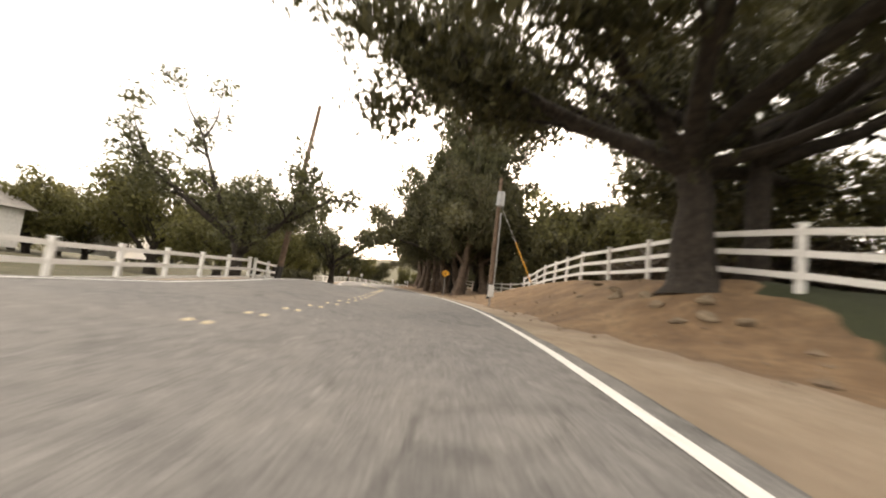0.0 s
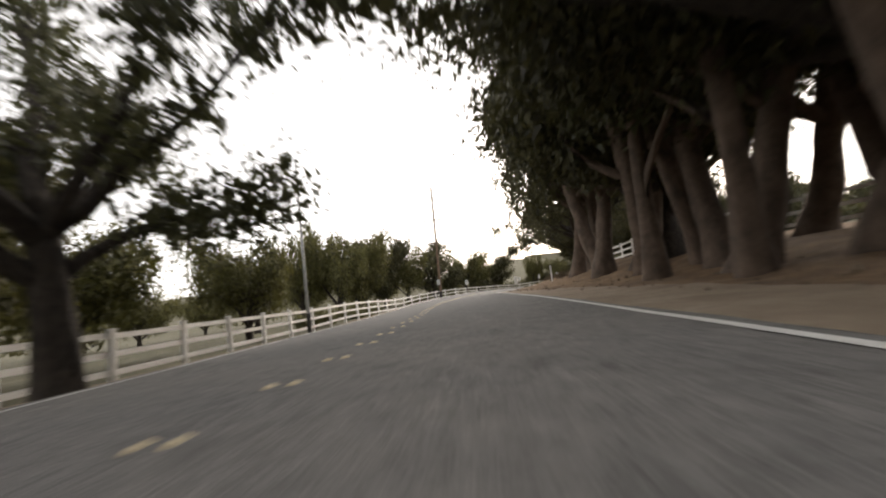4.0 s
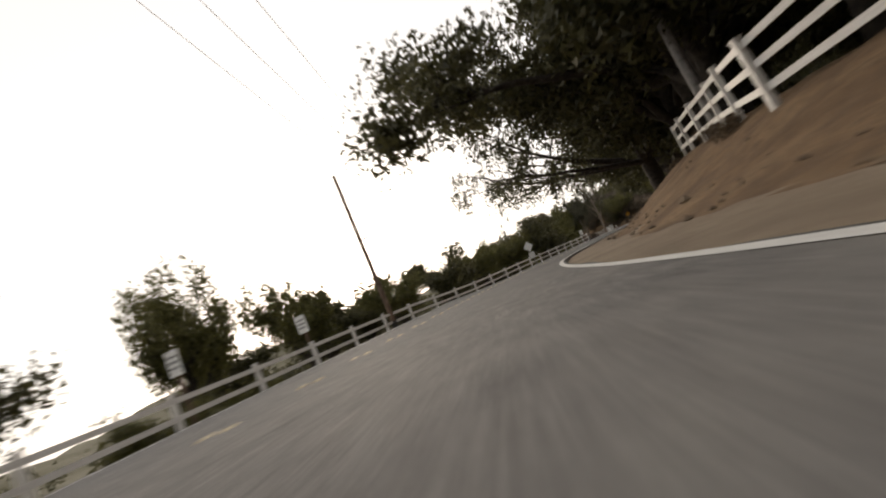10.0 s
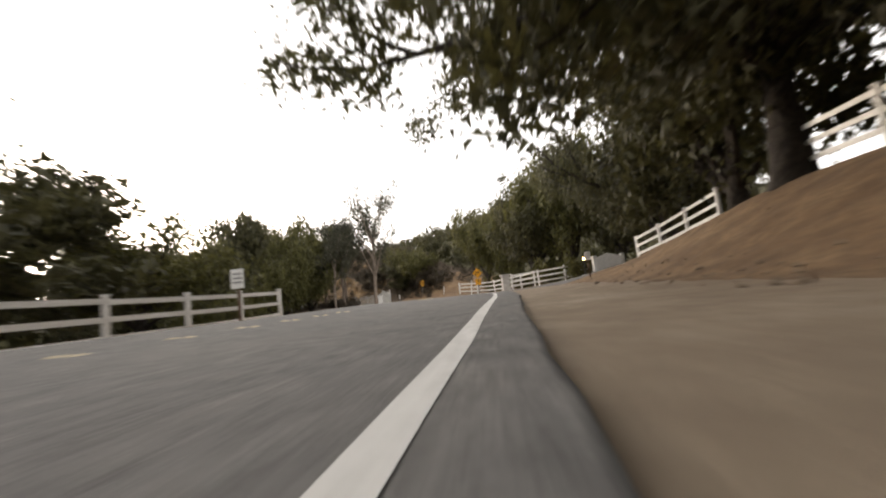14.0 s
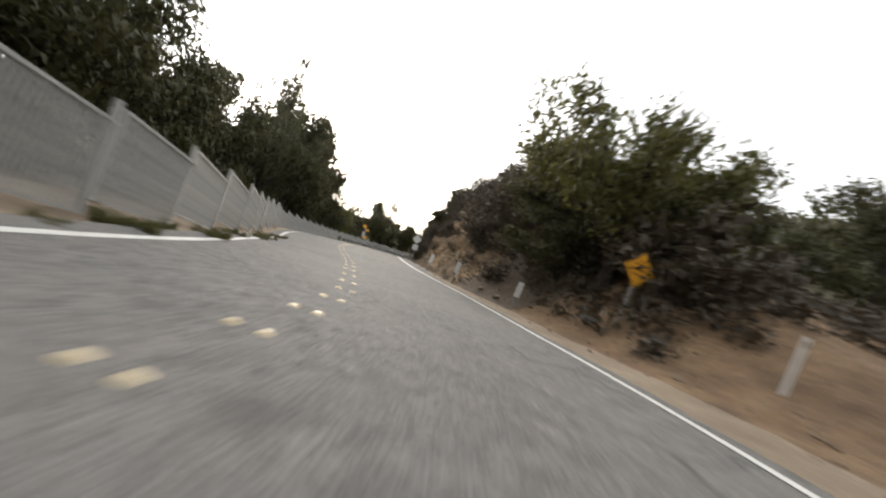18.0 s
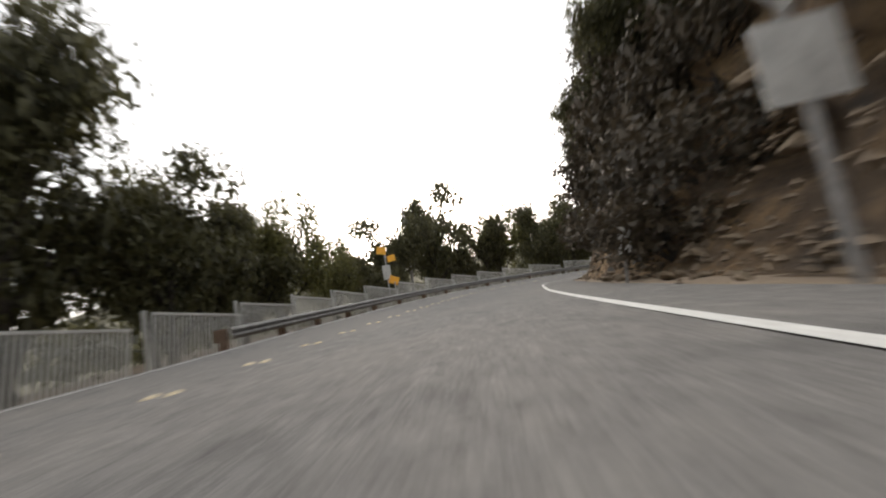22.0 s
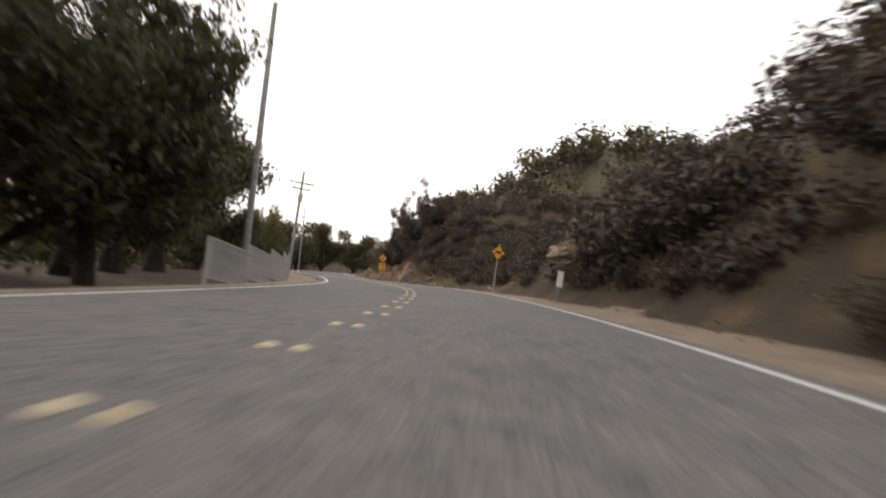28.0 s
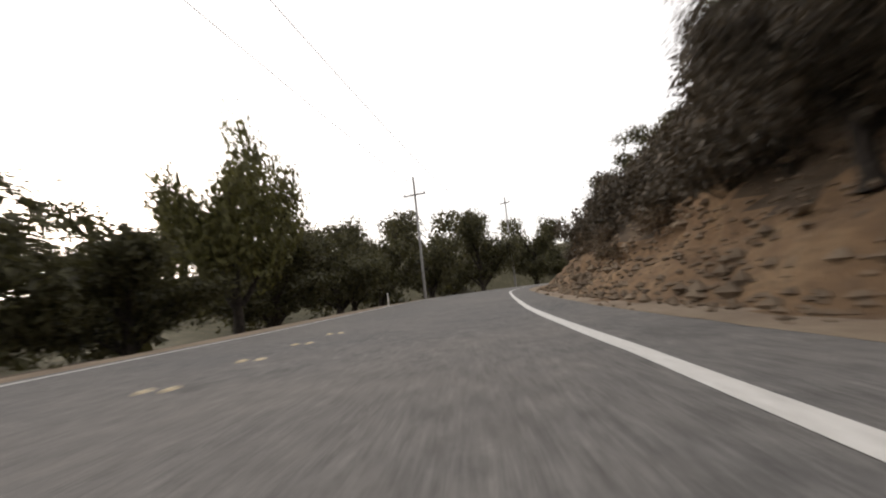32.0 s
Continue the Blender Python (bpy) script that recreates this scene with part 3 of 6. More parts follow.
def build_dots():
    bm = bmesh.new()
    bmesh.ops.create_cone(bm, cap_ends=True, segments=10, radius1=0.055, radius2=0.03, depth=0.018)
    me = bpy.data.meshes.new("marker")
    bm.to_mesh(me)
    bm.free()
    me.materials.append(DOT)
    root = tagged(new("centre_line_markers"), "pairs of yellow raised ceramic dots along the road centre", "road marking", kind="structure")
    s, verts, faces = 4.0, [], []
    ring = [2 * math.pi * i / 10 for i in range(10)]
    while s < 331:
        mid = between([(0, -3.7), (10, -3.5), (32, -3.1), (50, -3.3), (65, -3.5), (120, -3.45), (172, -3.7), (180, -3.85), (184, -3.6), (191, -3.5), (195, -3.3), (210, -3.5), (232, -3.72), (260, -3.6), (297, -3.42), (340, -3.4)], s)[0]
        for d in (mid - 0.1, mid + 0.1):
            p = spot(s, d, 0.009)
            if s < 150:
                part("marker", me, None, root, m=pose(*p))
            else:
                verts += [p + Vector((0.055 * math.cos(a), 0.055 * math.sin(a), -0.009)) for a in ring]
                verts += [p + Vector((0.03 * math.cos(a), 0.03 * math.sin(a), 0.009)) for a in ring]
                k = len(verts) - 2 * len(ring)
                faces += [(k + i, k + (i + 1) % 10, k + 10 + (i + 1) % 10, k + 10 + i) for i in range(10)] + [tuple(range(k + 10, k + 20))]
        s += 1.25 if not 155 < s < 165 else 11
    tagged(part("markers", mesh_of("markers", verts, faces, DOT), DOT, root), kind="stuff")
    return root


build_ground()
build_outer()
build_road()
build_dots()

# ---------------------------------------------------------------- plants
def tube(verts, faces, pts, radii, sides=7, knots=0.0):
    """Adds a tapered tube along pts to verts and faces."""
    base = len(verts)
    for i, (p, r) in enumerate(zip(pts, radii)):
        ahead = (pts[min(i + 1, len(pts) - 1)] - pts[max(i - 1, 0)]).normalized()
        u = ahead.orthogonal().normalized()
        v = ahead.cross(u)
        for k in range(sides):
            a = 2 * math.pi * k / sides
            ray = u * math.cos(a) + v * math.sin(a)
            bump = 1 + knots * (noise.noise(p * 0.9 + ray * 1.6) + 0.5 * noise.noise(p * 2.3 + ray * 3.0)) if knots else 1
            verts.append(p + ray * (r * bump))
    for i in range(len(pts) - 1):
        for k in range(sides):
            a, b = base + i * sides + k, base + i * sides + (k + 1) % sides
            faces.append((a, b, b + sides, a + sides))


def wander(rng, start, way, length, steps, bend, lift=0.0):
    pts, p, w = [start.copy()], start.copy(), way.normalized()
    for _ in range(steps):
        w = (w + Vector((rng.uniform(-1, 1), rng.uniform(-1, 1), rng.uniform(-1, 1) * 0.7)) * bend + Vector((0, 0, lift))).normalized()
        p = p + w * (length / steps)
        pts.append(p.copy())
    return pts, w


def leaves(name, clumps, count, size, material, seed, droop=0.0, flat=1.0, long=1.7):
    """One mesh of small pointed leaves in clumps: centre, radius."""
    g = np.random.default_rng(seed)
    weight = np.array([r**2 for _, r in clumps])
    pick = g.choice(len(clumps), count, p=weight / weight.sum())
    centre = np.array([c[:] for c, _ in clumps])[pick]
    radius = np.array([r for _, r in clumps])[pick]
    way = g.normal(size=(count, 3))
    way /= np.linalg.norm(way, axis=1)[:, None]
    deep = g.uniform(0.1, 1.0, count) ** 0.6
    place = centre + way * (radius * deep)[:, None] * (1, 1, flat)
    place[:, 2] -= droop * g.uniform(0, 1, count) ** 2
    u = g.normal(size=(count, 3))
    u[:, 2] -= droop * 1.5
    u /= np.linalg.norm(u, axis=1)[:, None]
    v = np.cross(u, g.normal(size=(count, 3)))
    v /= np.linalg.norm(v, axis=1)[:, None]
    k = (size * g.uniform(0.6, 1.4, count) * (2.2 - 1.62 * deep))[:, None]
    n = np.cross(u, v)
    verts = np.stack([place - u * k * long * 0.5 - v * k * 0.42, place - u * k * long * 0.3 + v * k * 0.5 + n * k * 0.2, place + u * k * long * 0.6], 1).reshape(-1, 3)
    me = bpy.data.meshes.new(name)
    me.vertices.add(count * 3)
    me.vertices.foreach_set("co", verts.astype(np.float32).ravel())
    me.loops.add(count * 3)
    me.loops.foreach_set("vertex_index", np.arange(count * 3, dtype=np.int32))
    me.polygons.add(count)
    me.polygons.foreach_set("loop_start", np.arange(0, count * 3, 3, dtype=np.int32))
    me.polygons.foreach_set("loop_total", np.full(count, 3, dtype=np.int32))
    me.materials.append(material)
    me.update(calc_edges=True)
    return me


def tree_kind(name, label, category, seed, trunk, limbs, spread, rise, reach, leaf, bark, count, size, clump, droop=0.0, lean=0.0, twigs=3, flat=0.8, low=0.75):
    """A prototype tree: an Empty with trunk and crown. trunk: height, radius; spread: how far limbs point outwards."""
    rng = random.Random(seed)
    verts, faces, clumps = [], [], []
    high, thick = trunk
    pts, w = wander(rng, Vector((0, 0, -0.3)), Vector((lean, 0, 1)), high + 0.3, 5, 0.12)
    if high > 1:  # root flare, knots and furrows
        fine = [pts[i].lerp(pts[i + 1], k / 3) for i in range(5) for k in range(3)] + [pts[-1]]
        tube(verts, faces, fine, [thick * (1.0 - 0.022 * i + 0.75 * math.exp(-i * 0.75)) for i in range(len(fine))], 11, 0.3)
    else:
        tube(verts, faces, pts, [thick * (1.45 if i == 0 else 1.0 - 0.07 * i) for i in range(len(pts))], 5)
    for n in range(limbs):
        a = 2 * math.pi * (n + rng.uniform(-0.3, 0.3)) / limbs
        k = rng.uniform(low, 1.0)
        start = pts[-1].lerp(pts[-2], rng.uniform(0, 1)) if k > 0.9 else pts[min(len(pts) - 1, max(1, int(k * (len(pts) - 1))))]
        way = Vector((math.cos(a) * spread, math.sin(a) * spread, rise * rng.uniform(0.6, 1.3)))
        length = reach * rng.uniform(0.7, 1.1)
        lp, lw = wander(rng, start, way, length, 6, 0.22, 0.03)
        r0 = thick * rng.uniform(0.4, 0.6)
        tube(verts, faces, lp, [r0 * (1 - 0.13 * i) for i in range(len(lp))], 6 if high > 1 else 3, 0.25 if high > 1 else 0.0)
        for q in range(twigs):
            i = rng.randint(2, 6)
            tp, _ = wander(rng, lp[i], lw + Vector((rng.uniform(-1, 1), rng.uniform(-1, 1), rng.uniform(-0.4, 0.8))) * 1.1, length * rng.uniform(0.25, 0.5), 4, 0.3)
            if high > 1:
                tube(verts, faces, tp, [r0 * 0.38 * (1 - 0.2 * j) for j in range(len(tp))], 3)
            for j in (2, 4):
                clumps.append((tp[j] + Vector((rng.uniform(-1, 1), rng.uniform(-1, 1), rng.uniform(-0.5, 0.5))) * clump * 0.4, clump * rng.uniform(0.55, 1.15)))
        clumps.append((lp[-1], clump * rng.uniform(0.7, 1.2)))
        if rng.random() < 0.7:
            clumps.append((lp[4], clump * rng.uniform(0.5, 0.9)))
    root = tagged(new(name), label, category)
    part("trunk", mesh_of("trunk", verts, faces, bark, True), bark, root)
    part("crown", leaves("crown", clumps, count, size, leaf, seed, droop, flat), leaf, root)
    return root


KINDS = {
    "giant": tree_kind("oak_tree", "huge old oak with dark trunk and a crown reaching over the road", "tree", 21, (3.2, 0.37), 11, 1.0, 0.5, 7.6, OAK_LEAF, BARK, 50000, 0.105, 1.3, 0.7, twigs=7, low=0.75),
    "arch": tree_kind("oak_tree", "old oak with crooked limbs and thin hanging foliage", "tree", 23, (3.0, 0.4), 9, 1.0, 0.42, 8.2, OAK_LEAF, BARK, 30000, 0.075, 0.8, 1.3, twigs=8, low=0.75),
    "oak": tree_kind("oak_tree", "old live oak with dark trunk and wide dark crown", "tree", 11, (2.6, 0.32), 10, 0.8, 0.85, 4.6, OAK_LEAF, BARK, 20000, 0.098, 1.1, 0.3, twigs=5, low=0.45),
    "bare_oak": tree_kind("oak_tree", "gnarled oak with thin green foliage on crooked limbs", "tree", 12, (2.3, 0.3), 9, 1.0, 0.75, 4.2, OLIVE_LEAF, BARK, 13000, 0.085, 0.8, 0.2, twigs=6),
    "scrub_oak": tree_kind("oak_tree", "dark brown scrub oak leaning from the slope", "tree", 30, (1.6, 0.2), 10, 1.0, 0.75, 3.4, BRUSH_LEAF, BARK, 12000, 0.08, 0.75, 0.15, twigs=6, low=0.4),
    "round": tree_kind("evergreen_tree", "dense dark green evergreen tree with a rounded crown", "tree", 13, (3.0, 0.2), 14, 0.75, 0.85, 3.0, OAK_LEAF, BARK, 10500, 0.112, 1.0, 0.35, twigs=4, low=0.12),
    "pepper": tree_kind("pepper_tree", "soft green pepper tree with drooping foliage", "tree", 14, (2.2, 0.2), 11, 0.9, 0.85, 3.0, GREEN_LEAF, BARK, 12500, 0.092, 0.9, 0.8, twigs=5, low=0.35),
    "gum": tree_kind("eucalyptus_tree", "tall eucalyptus with pale peeling trunk and hanging leaves", "tree", 15, (9.5, 0.36), 12, 0.6, 0.8, 4.4, GUM_LEAF, PALE_BARK, 11000, 0.12, 1.0, 1.1, lean=0.1, low=0.4, twigs=4),
    "tall_gum": tree_kind("eucalyptus_tree", "tall slender eucalyptus with brown trunk and olive foliage", "tree", 29, (9.0, 0.17), 13, 0.65, 0.8, 4.2, OLIVE_LEAF, TRUNK_BARK, 15000, 0.11, 1.0, 0.9, lean=0.06, low=0.35, twigs=4),
    "thin_gum": tree_kind("eucalyptus_tree", "slender white-barked eucalyptus with sparse high foliage", "tree", 16, (6.5, 0.16), 8, 0.55, 1.0, 3.2, GUM_LEAF, PALE_BARK, 5000, 0.09, 0.75, 0.5, lean=0.05, low=0.6),
    "sparse_gum": tree_kind("eucalyptus_tree", "tall pale-barked eucalyptus with thin airy foliage", "tree", 27, (5.4, 0.17), 12, 0.7, 1.1, 3.6, GUM_LEAF, PALE_BARK, 5200, 0.085, 0.75, 0.7, lean=0.12, low=0.45, twigs=5),
    "lean_gum": tree_kind("eucalyptus_tree", "leaning brown-trunked eucalyptus under a dense dark crown", "tree", 19, (7.5, 0.34), 11, 0.75, 0.7, 4.6, OAK_LEAF, TRUNK_BARK, 17000, 0.108, 1.15, 1.1, lean=0.3, low=0.5, twigs=4),
    "bush": tree_kind("shrub", "dark brownish-green chaparral shrub on the slope", "shrub", 17, (0.35, 0.05), 10, 1.0, 0.8, 1.0, BRUSH_LEAF, BARK, 1900, 0.06, 0.4, 0.05, low=0.2),
    "dry": tree_kind("shrub", "dry brown brush clinging to the bank", "shrub", 18, (0.25, 0.03), 10, 1.0, 0.7, 0.8, DRY_LEAF, BARK, 1600, 0.045, 0.32, 0.02, low=0.2),
    "green_bush": tree_kind("shrub", "rounded green shrub beside the road", "shrub", 20, (0.4, 0.06), 10, 1.0, 0.8, 1.1, GREEN_LEAF, BARK, 3000, 0.065, 0.45, 0.1, low=0.2),
}


def extent(kind):
    """Half width and height of a prototype's crown."""
    crown = [c for c in KINDS[kind].children if c.name.startswith("crown")][0]
    co = np.empty(len(crown.data.vertices) * 3, dtype=np.float32)
    crown.data.vertices.foreach_get("co", co)
    co = co.reshape(-1, 3)
    r = np.percentile(np.hypot(co[:, 0], co[:, 1]), 93)
    return float(r), float(np.percentile(co[:, 2], 99))


EXTENT = {kind: extent(kind) for kind in KINDS}
PLACED = set()


def plant(kind, s, d, size=1.0, spin=0.0, z=None, tall=1.0, sink=0.0, label=""):
    z = ground_z(s, d) if z is None else z
    p = spot(s, d, z - sink)
    m = pose(p.x, p.y, p.z, 0, 0, spin) @ Matrix.Diagonal((size, size, size * tall, 1))
    if kind in PLACED:
        ob = copy_thing(KINDS[kind], m)
        ob.matrix_basis = m
    else:
        PLACED.add(kind)
        ob = KINDS[kind]
        ob.matrix_basis = m
    if label:
        tagged(ob, label)
    return ob


def tree(kind, s, d, wide, high, spin=None, z=None, label="", group=""):
    """A tree of a given crown half width and height, in metres."""
    r, h = EXTENT[kind]
    k = wide / r
    spin = (s * 47 + d * 31) % 360 if spin is None else spin
    ob = plant(kind, s, d, k, spin, z, high / (h * k), label=label)
    if group:
        tagged(ob, group=group)
    return ob


def grove(kind, s0, s1, d0, d1, count, size0, size1, seed, group="", tall=(0.9, 1.15)):
    rng = random.Random(seed)
    for n in range(count):
        s = s0 + (s1 - s0) * (n + rng.uniform(0.1, 0.9)) / count
        ob = plant(kind, s, rng.uniform(d0, d1), rng.uniform(size0, size1), rng.uniform(0, 360), tall=rng.uniform(*tall))
        if group:
            tagged(ob, group=group)


def plants_ranch():
    # right side
    tree("giant", 8.7, 4.35, 8.8, 10.9, 205, label="huge old oak with thick limbs reaching over the road")
    tree("arch", 8.9, 5.75, 6.2, 9.4, 80, label="second dark oak trunk close beside the huge oak")
    tree("pepper", 14, 9.5, 3.2, 5.6)
    for s, d, w, h in ((6.5, 12.5, 3.0, 3.8), (10, 13.5, 3.0, 4.6), (3.4, 11.5, 2.8, 3.4), (8.6, 18, 3.6, 5.4)):
        tree("pepper", s, d, w, h, group="trees behind the ranch fence")
    tree("pepper", 33.5, 14, 4.6, 9)
    for s, d, w, h in ((27, 13.5, 3.4, 6.6), (31, 12.5, 3.6, 7.2), (36, 12, 4.0, 8.0), (40.5, 12.5, 4.0, 9.0), (20, 15, 3.2, 4.8)):
        tree("round", s, d, w, h, group="trees behind the ranch fence")
    tree("pepper", 24, 13.6, 3.2, 6.4)
    tree("oak", 17.5, 16, 3.6, 5.2)
    tree("round", 29, 19, 4.5, 8)
    tree("pepper", 3, 17, 5, 7)
    grove("bush", 11, 23, 10.6, 16, 16, 1.6, 2.3, 44, "shrubs behind the ranch fence")
    row = "eucalyptus row"
    for n in range(15):
        s = 39.6 + 1.75 * n
        d = 4.0 + 1.3 * ((n * 7) % 5) / 4
        tree("lean_gum", s, d, 4.4, 12.5 + (n % 4) * 0.6, group=row)
    tree("tall_gum", 41.6, 5.2, 5.0, 24, group=row)
    tree("tall_gum", 47.4, 3.4, 4.8, 17, group=row)
    tree("tall_gum", 51.2, 3.4, 5.0, 15.5, group=row)
    tree("thin_gum", 42.6, 8.6, 4.0, 17.5, group=row)
    tree("tall_gum", 44.6, 5.8, 4.8, 20, group=row)
    for n in range(6):
        tree("lean_gum", 41 + 3.6 * n, 7.4 + 0.9 * (n % 2), 4.8, 12, group=row)
    tree("giant", 44.8, 5.0, 10.4, 12.5, 140, label="huge oak among the eucalyptus with limbs over the road")
    tree("oak", 55.5, 6.2, 5.5, 10.5)
    tree("oak", 47, 8.8, 5.5, 12)
    tree("arch", 66.5, 5.6, 5.5, 7.5)
    # left side
    tree("bare_oak", 21.0, -10.2, 5.4, 8.5, 20, label="spreading oak with sparse yellow-green foliage")
    tree("pepper", 37, -22, 5.4, 8.4)
    tree("pepper", 33.5, -15.6, 2.9, 7.8)
    tree("pepper", 47, -14, 3.8, 7)
    tree("bare_oak", 45.6, -8.1, 4.8, 9.8, 310, label="crooked dark oak close beside the far edge line")
    tree("bare_oak", 43.5, -15.8, 2.0, 8.2)
    tree("pepper", 55.5, -17.6, 3.8, 6)
    tree("pepper", 60, -13, 2.6, 5.4)
    tree("pepper", 29, -14, 2.8, 4.6)
    tree("pepper", 33.5, -13, 2.6, 4.4)
    grove("pepper", 8, 62, -42, -26, 9, 1.1, 1.5, 6, "trees in the ranch yard")


def plants_bend():
    # below the fence
    low = "trees below the fence"
    tree("pepper", 70, -19, 3.0, 5.5, group=low)
    tree("pepper", 77.5, -19.6, 3.2, 9.4, group=low)
    tree("pepper", 78.5, -16.2, 3.4, 8.0, group=low)
    tree("pepper", 80.5, -15.4, 3.6, 8.4, group=low)
    tree("pepper", 83.5, -16.1, 3.2, 8.6, group=low)
    tree("round", 87, -15.9, 3.6, 8.6, group=low)
    tree("pepper", 91, -15.9, 3.6, 7.6, group=low)
    tree("round", 98, -17.8, 4.6, 8.8, group=low)
    tree("pepper", 104.5, -18.3, 4.4, 7.8, group=low)
    tree("round", 111, -19, 4.4, 7.2, group=low)
    tree("pepper", 117.5, -16, 2.1, 6.4, group=low)
    tree("pepper", 122.5, -14.9, 2.2, 5.2, group=low)
    tree("pepper", 129, -13.4, 2.4, 4.2, group=low)
    tree("round", 134, -13, 2.8, 4.8, group=low)
    tree("round", 131, -19, 3.4, 4.6, group=low)
    tree("pepper", 144, -15.2, 2.6, 5.2, group=low)
    tree("pepper", 150.5, -14, 3.2, 5.2, group=low)
    tree("round", 154.5, -12.8, 3.9, 6.0, group=low)
    tree("pepper", 161, -14, 3.1, 4.9, group=low)
    tree("green_bush", 161.5, -10.5, 1.6, 2.2, group=low)
    tree("green_bush", 149, -11.8, 1.5, 1.9, group=low)
    grove("pepper", 66, 118, -36, -23, 8, 0.9, 1.2, 7, low)
    grove("round", 120, 165, -34, -20, 7, 0.9, 1.2, 8, low)
    grove("green_bush", 64, 120, -13.5, -11, 12, 0.8, 1.4, 21, "shrubs below the fence")
    # on the bank
    above = "trees above the bank"
    tree("giant", 95.5, 7.4, 8.4, 12.0, 100, label="broad oak on the bank with drooping outer branches")
    tree("round", 98, 6.6, 4.4, 8.4, group=above)
    tree("round", 103, 6.0, 4.6, 10, group=above)
    tree("oak", 107.5, 3.9, 5.0, 9.5, group=above)
    tree("round", 106.5, 6.6, 4.6, 11.5, group=above)
    tree("oak", 107, 13, 4.6, 10.5, group=above)
    tree("oak", 112.5, 7.6, 4.5, 9.5, group=above)
    tree("giant", 122.5, 5.8, 10.4, 12.2, 95, label="broad dark oak standing behind the bank fence")
    tree("oak", 117, 8, 4.5, 9.5, group=above)
    tree("oak", 126.5, 5.8, 6.2, 9.4, group=above)
    tree("oak", 120, 5.6, 6.2, 11, group=above)
    tree("round", 131, 6.8, 3.8, 8.5, group=above)
    tree("round", 128.5, 8.4, 4.4, 10, group=above)
    tree("arch", 134.9, 4.3, 11.4, 8.4, 263, label="oak on the bank whose long limbs hang over the asphalt")
    tree("oak", 137.5, 8.6, 4.5, 10, group=above)
    tree("oak", 144, 5.0, 8.0, 11.4, group=above)
    tree("giant", 149.5, 6.0, 11.0, 14.0, 250, label="tall dark oak crowding the fence above the shoulder")
    tree("round", 148, 9.4, 4.2, 9.5, group=above)
    tree("giant", 157.5, 7.8, 8.6, 13.5, 320, label="tall dark oak beside the driveway")
    tree("round", 161.5, 8.8, 4.8, 11, group=above)
    tree("round", 168.5, 9.6, 4.2, 9.5, group=above)
    tree("round", 153, 11, 4.5, 10, group=above)
    grove("round", 88, 158, 13, 19, 9, 1.2, 1.6, 5, above)
    grove("dry", 62, 135, 3.2, 5.6, 12, 0.4, 0.7, 38, "dry brush on the bank")


def leaning_stem(s, d, high, out):
    """A pale bare stem that leans over the fence towards the coming road."""
    rng = random.Random(int(s * 10))
    verts, faces = [], []
    foot = spot(s, d, ground_z(s, d) - 0.2)
    tip = spot(s - 3.4, d + out * 0.35, high)
    pts = [foot.lerp(tip, k / 7) + Vector((rng.uniform(-1, 1), rng.uniform(-1, 1), rng.uniform(-0.6, 0.6))) * 0.09 * (k > 0) for k in range(8)]
    tube(verts, faces, pts, [0.085 * (1 - 0.09 * k) for k in range(8)], 7, 0.2)
    clumps = []
    for k in range(7):
        q, _ = wander(rng, pts[3 + k % 5], Vector((rng.uniform(-1, 1), rng.uniform(-1, 1), 0.9)), rng.uniform(0.7, 1.5), 4, 0.25)
        tube(verts, faces, q, [0.026 * (1 - 0.2 * i) for i in range(5)], 3)
        clumps.append((q[-1], rng.uniform(0.18, 0.32)))
    root = tagged(new("dead_tree"), "pale nearly leafless stem leaning over the fence", "tree", "leaning stems over the fence")
    part("trunk", mesh_of("trunk", verts, faces, PALE_BARK, True), PALE_BARK, root)
    part("crown", leaves("crown", clumps, 260, 0.06, OLIVE_LEAF, int(s)), OLIVE_LEAF, root)


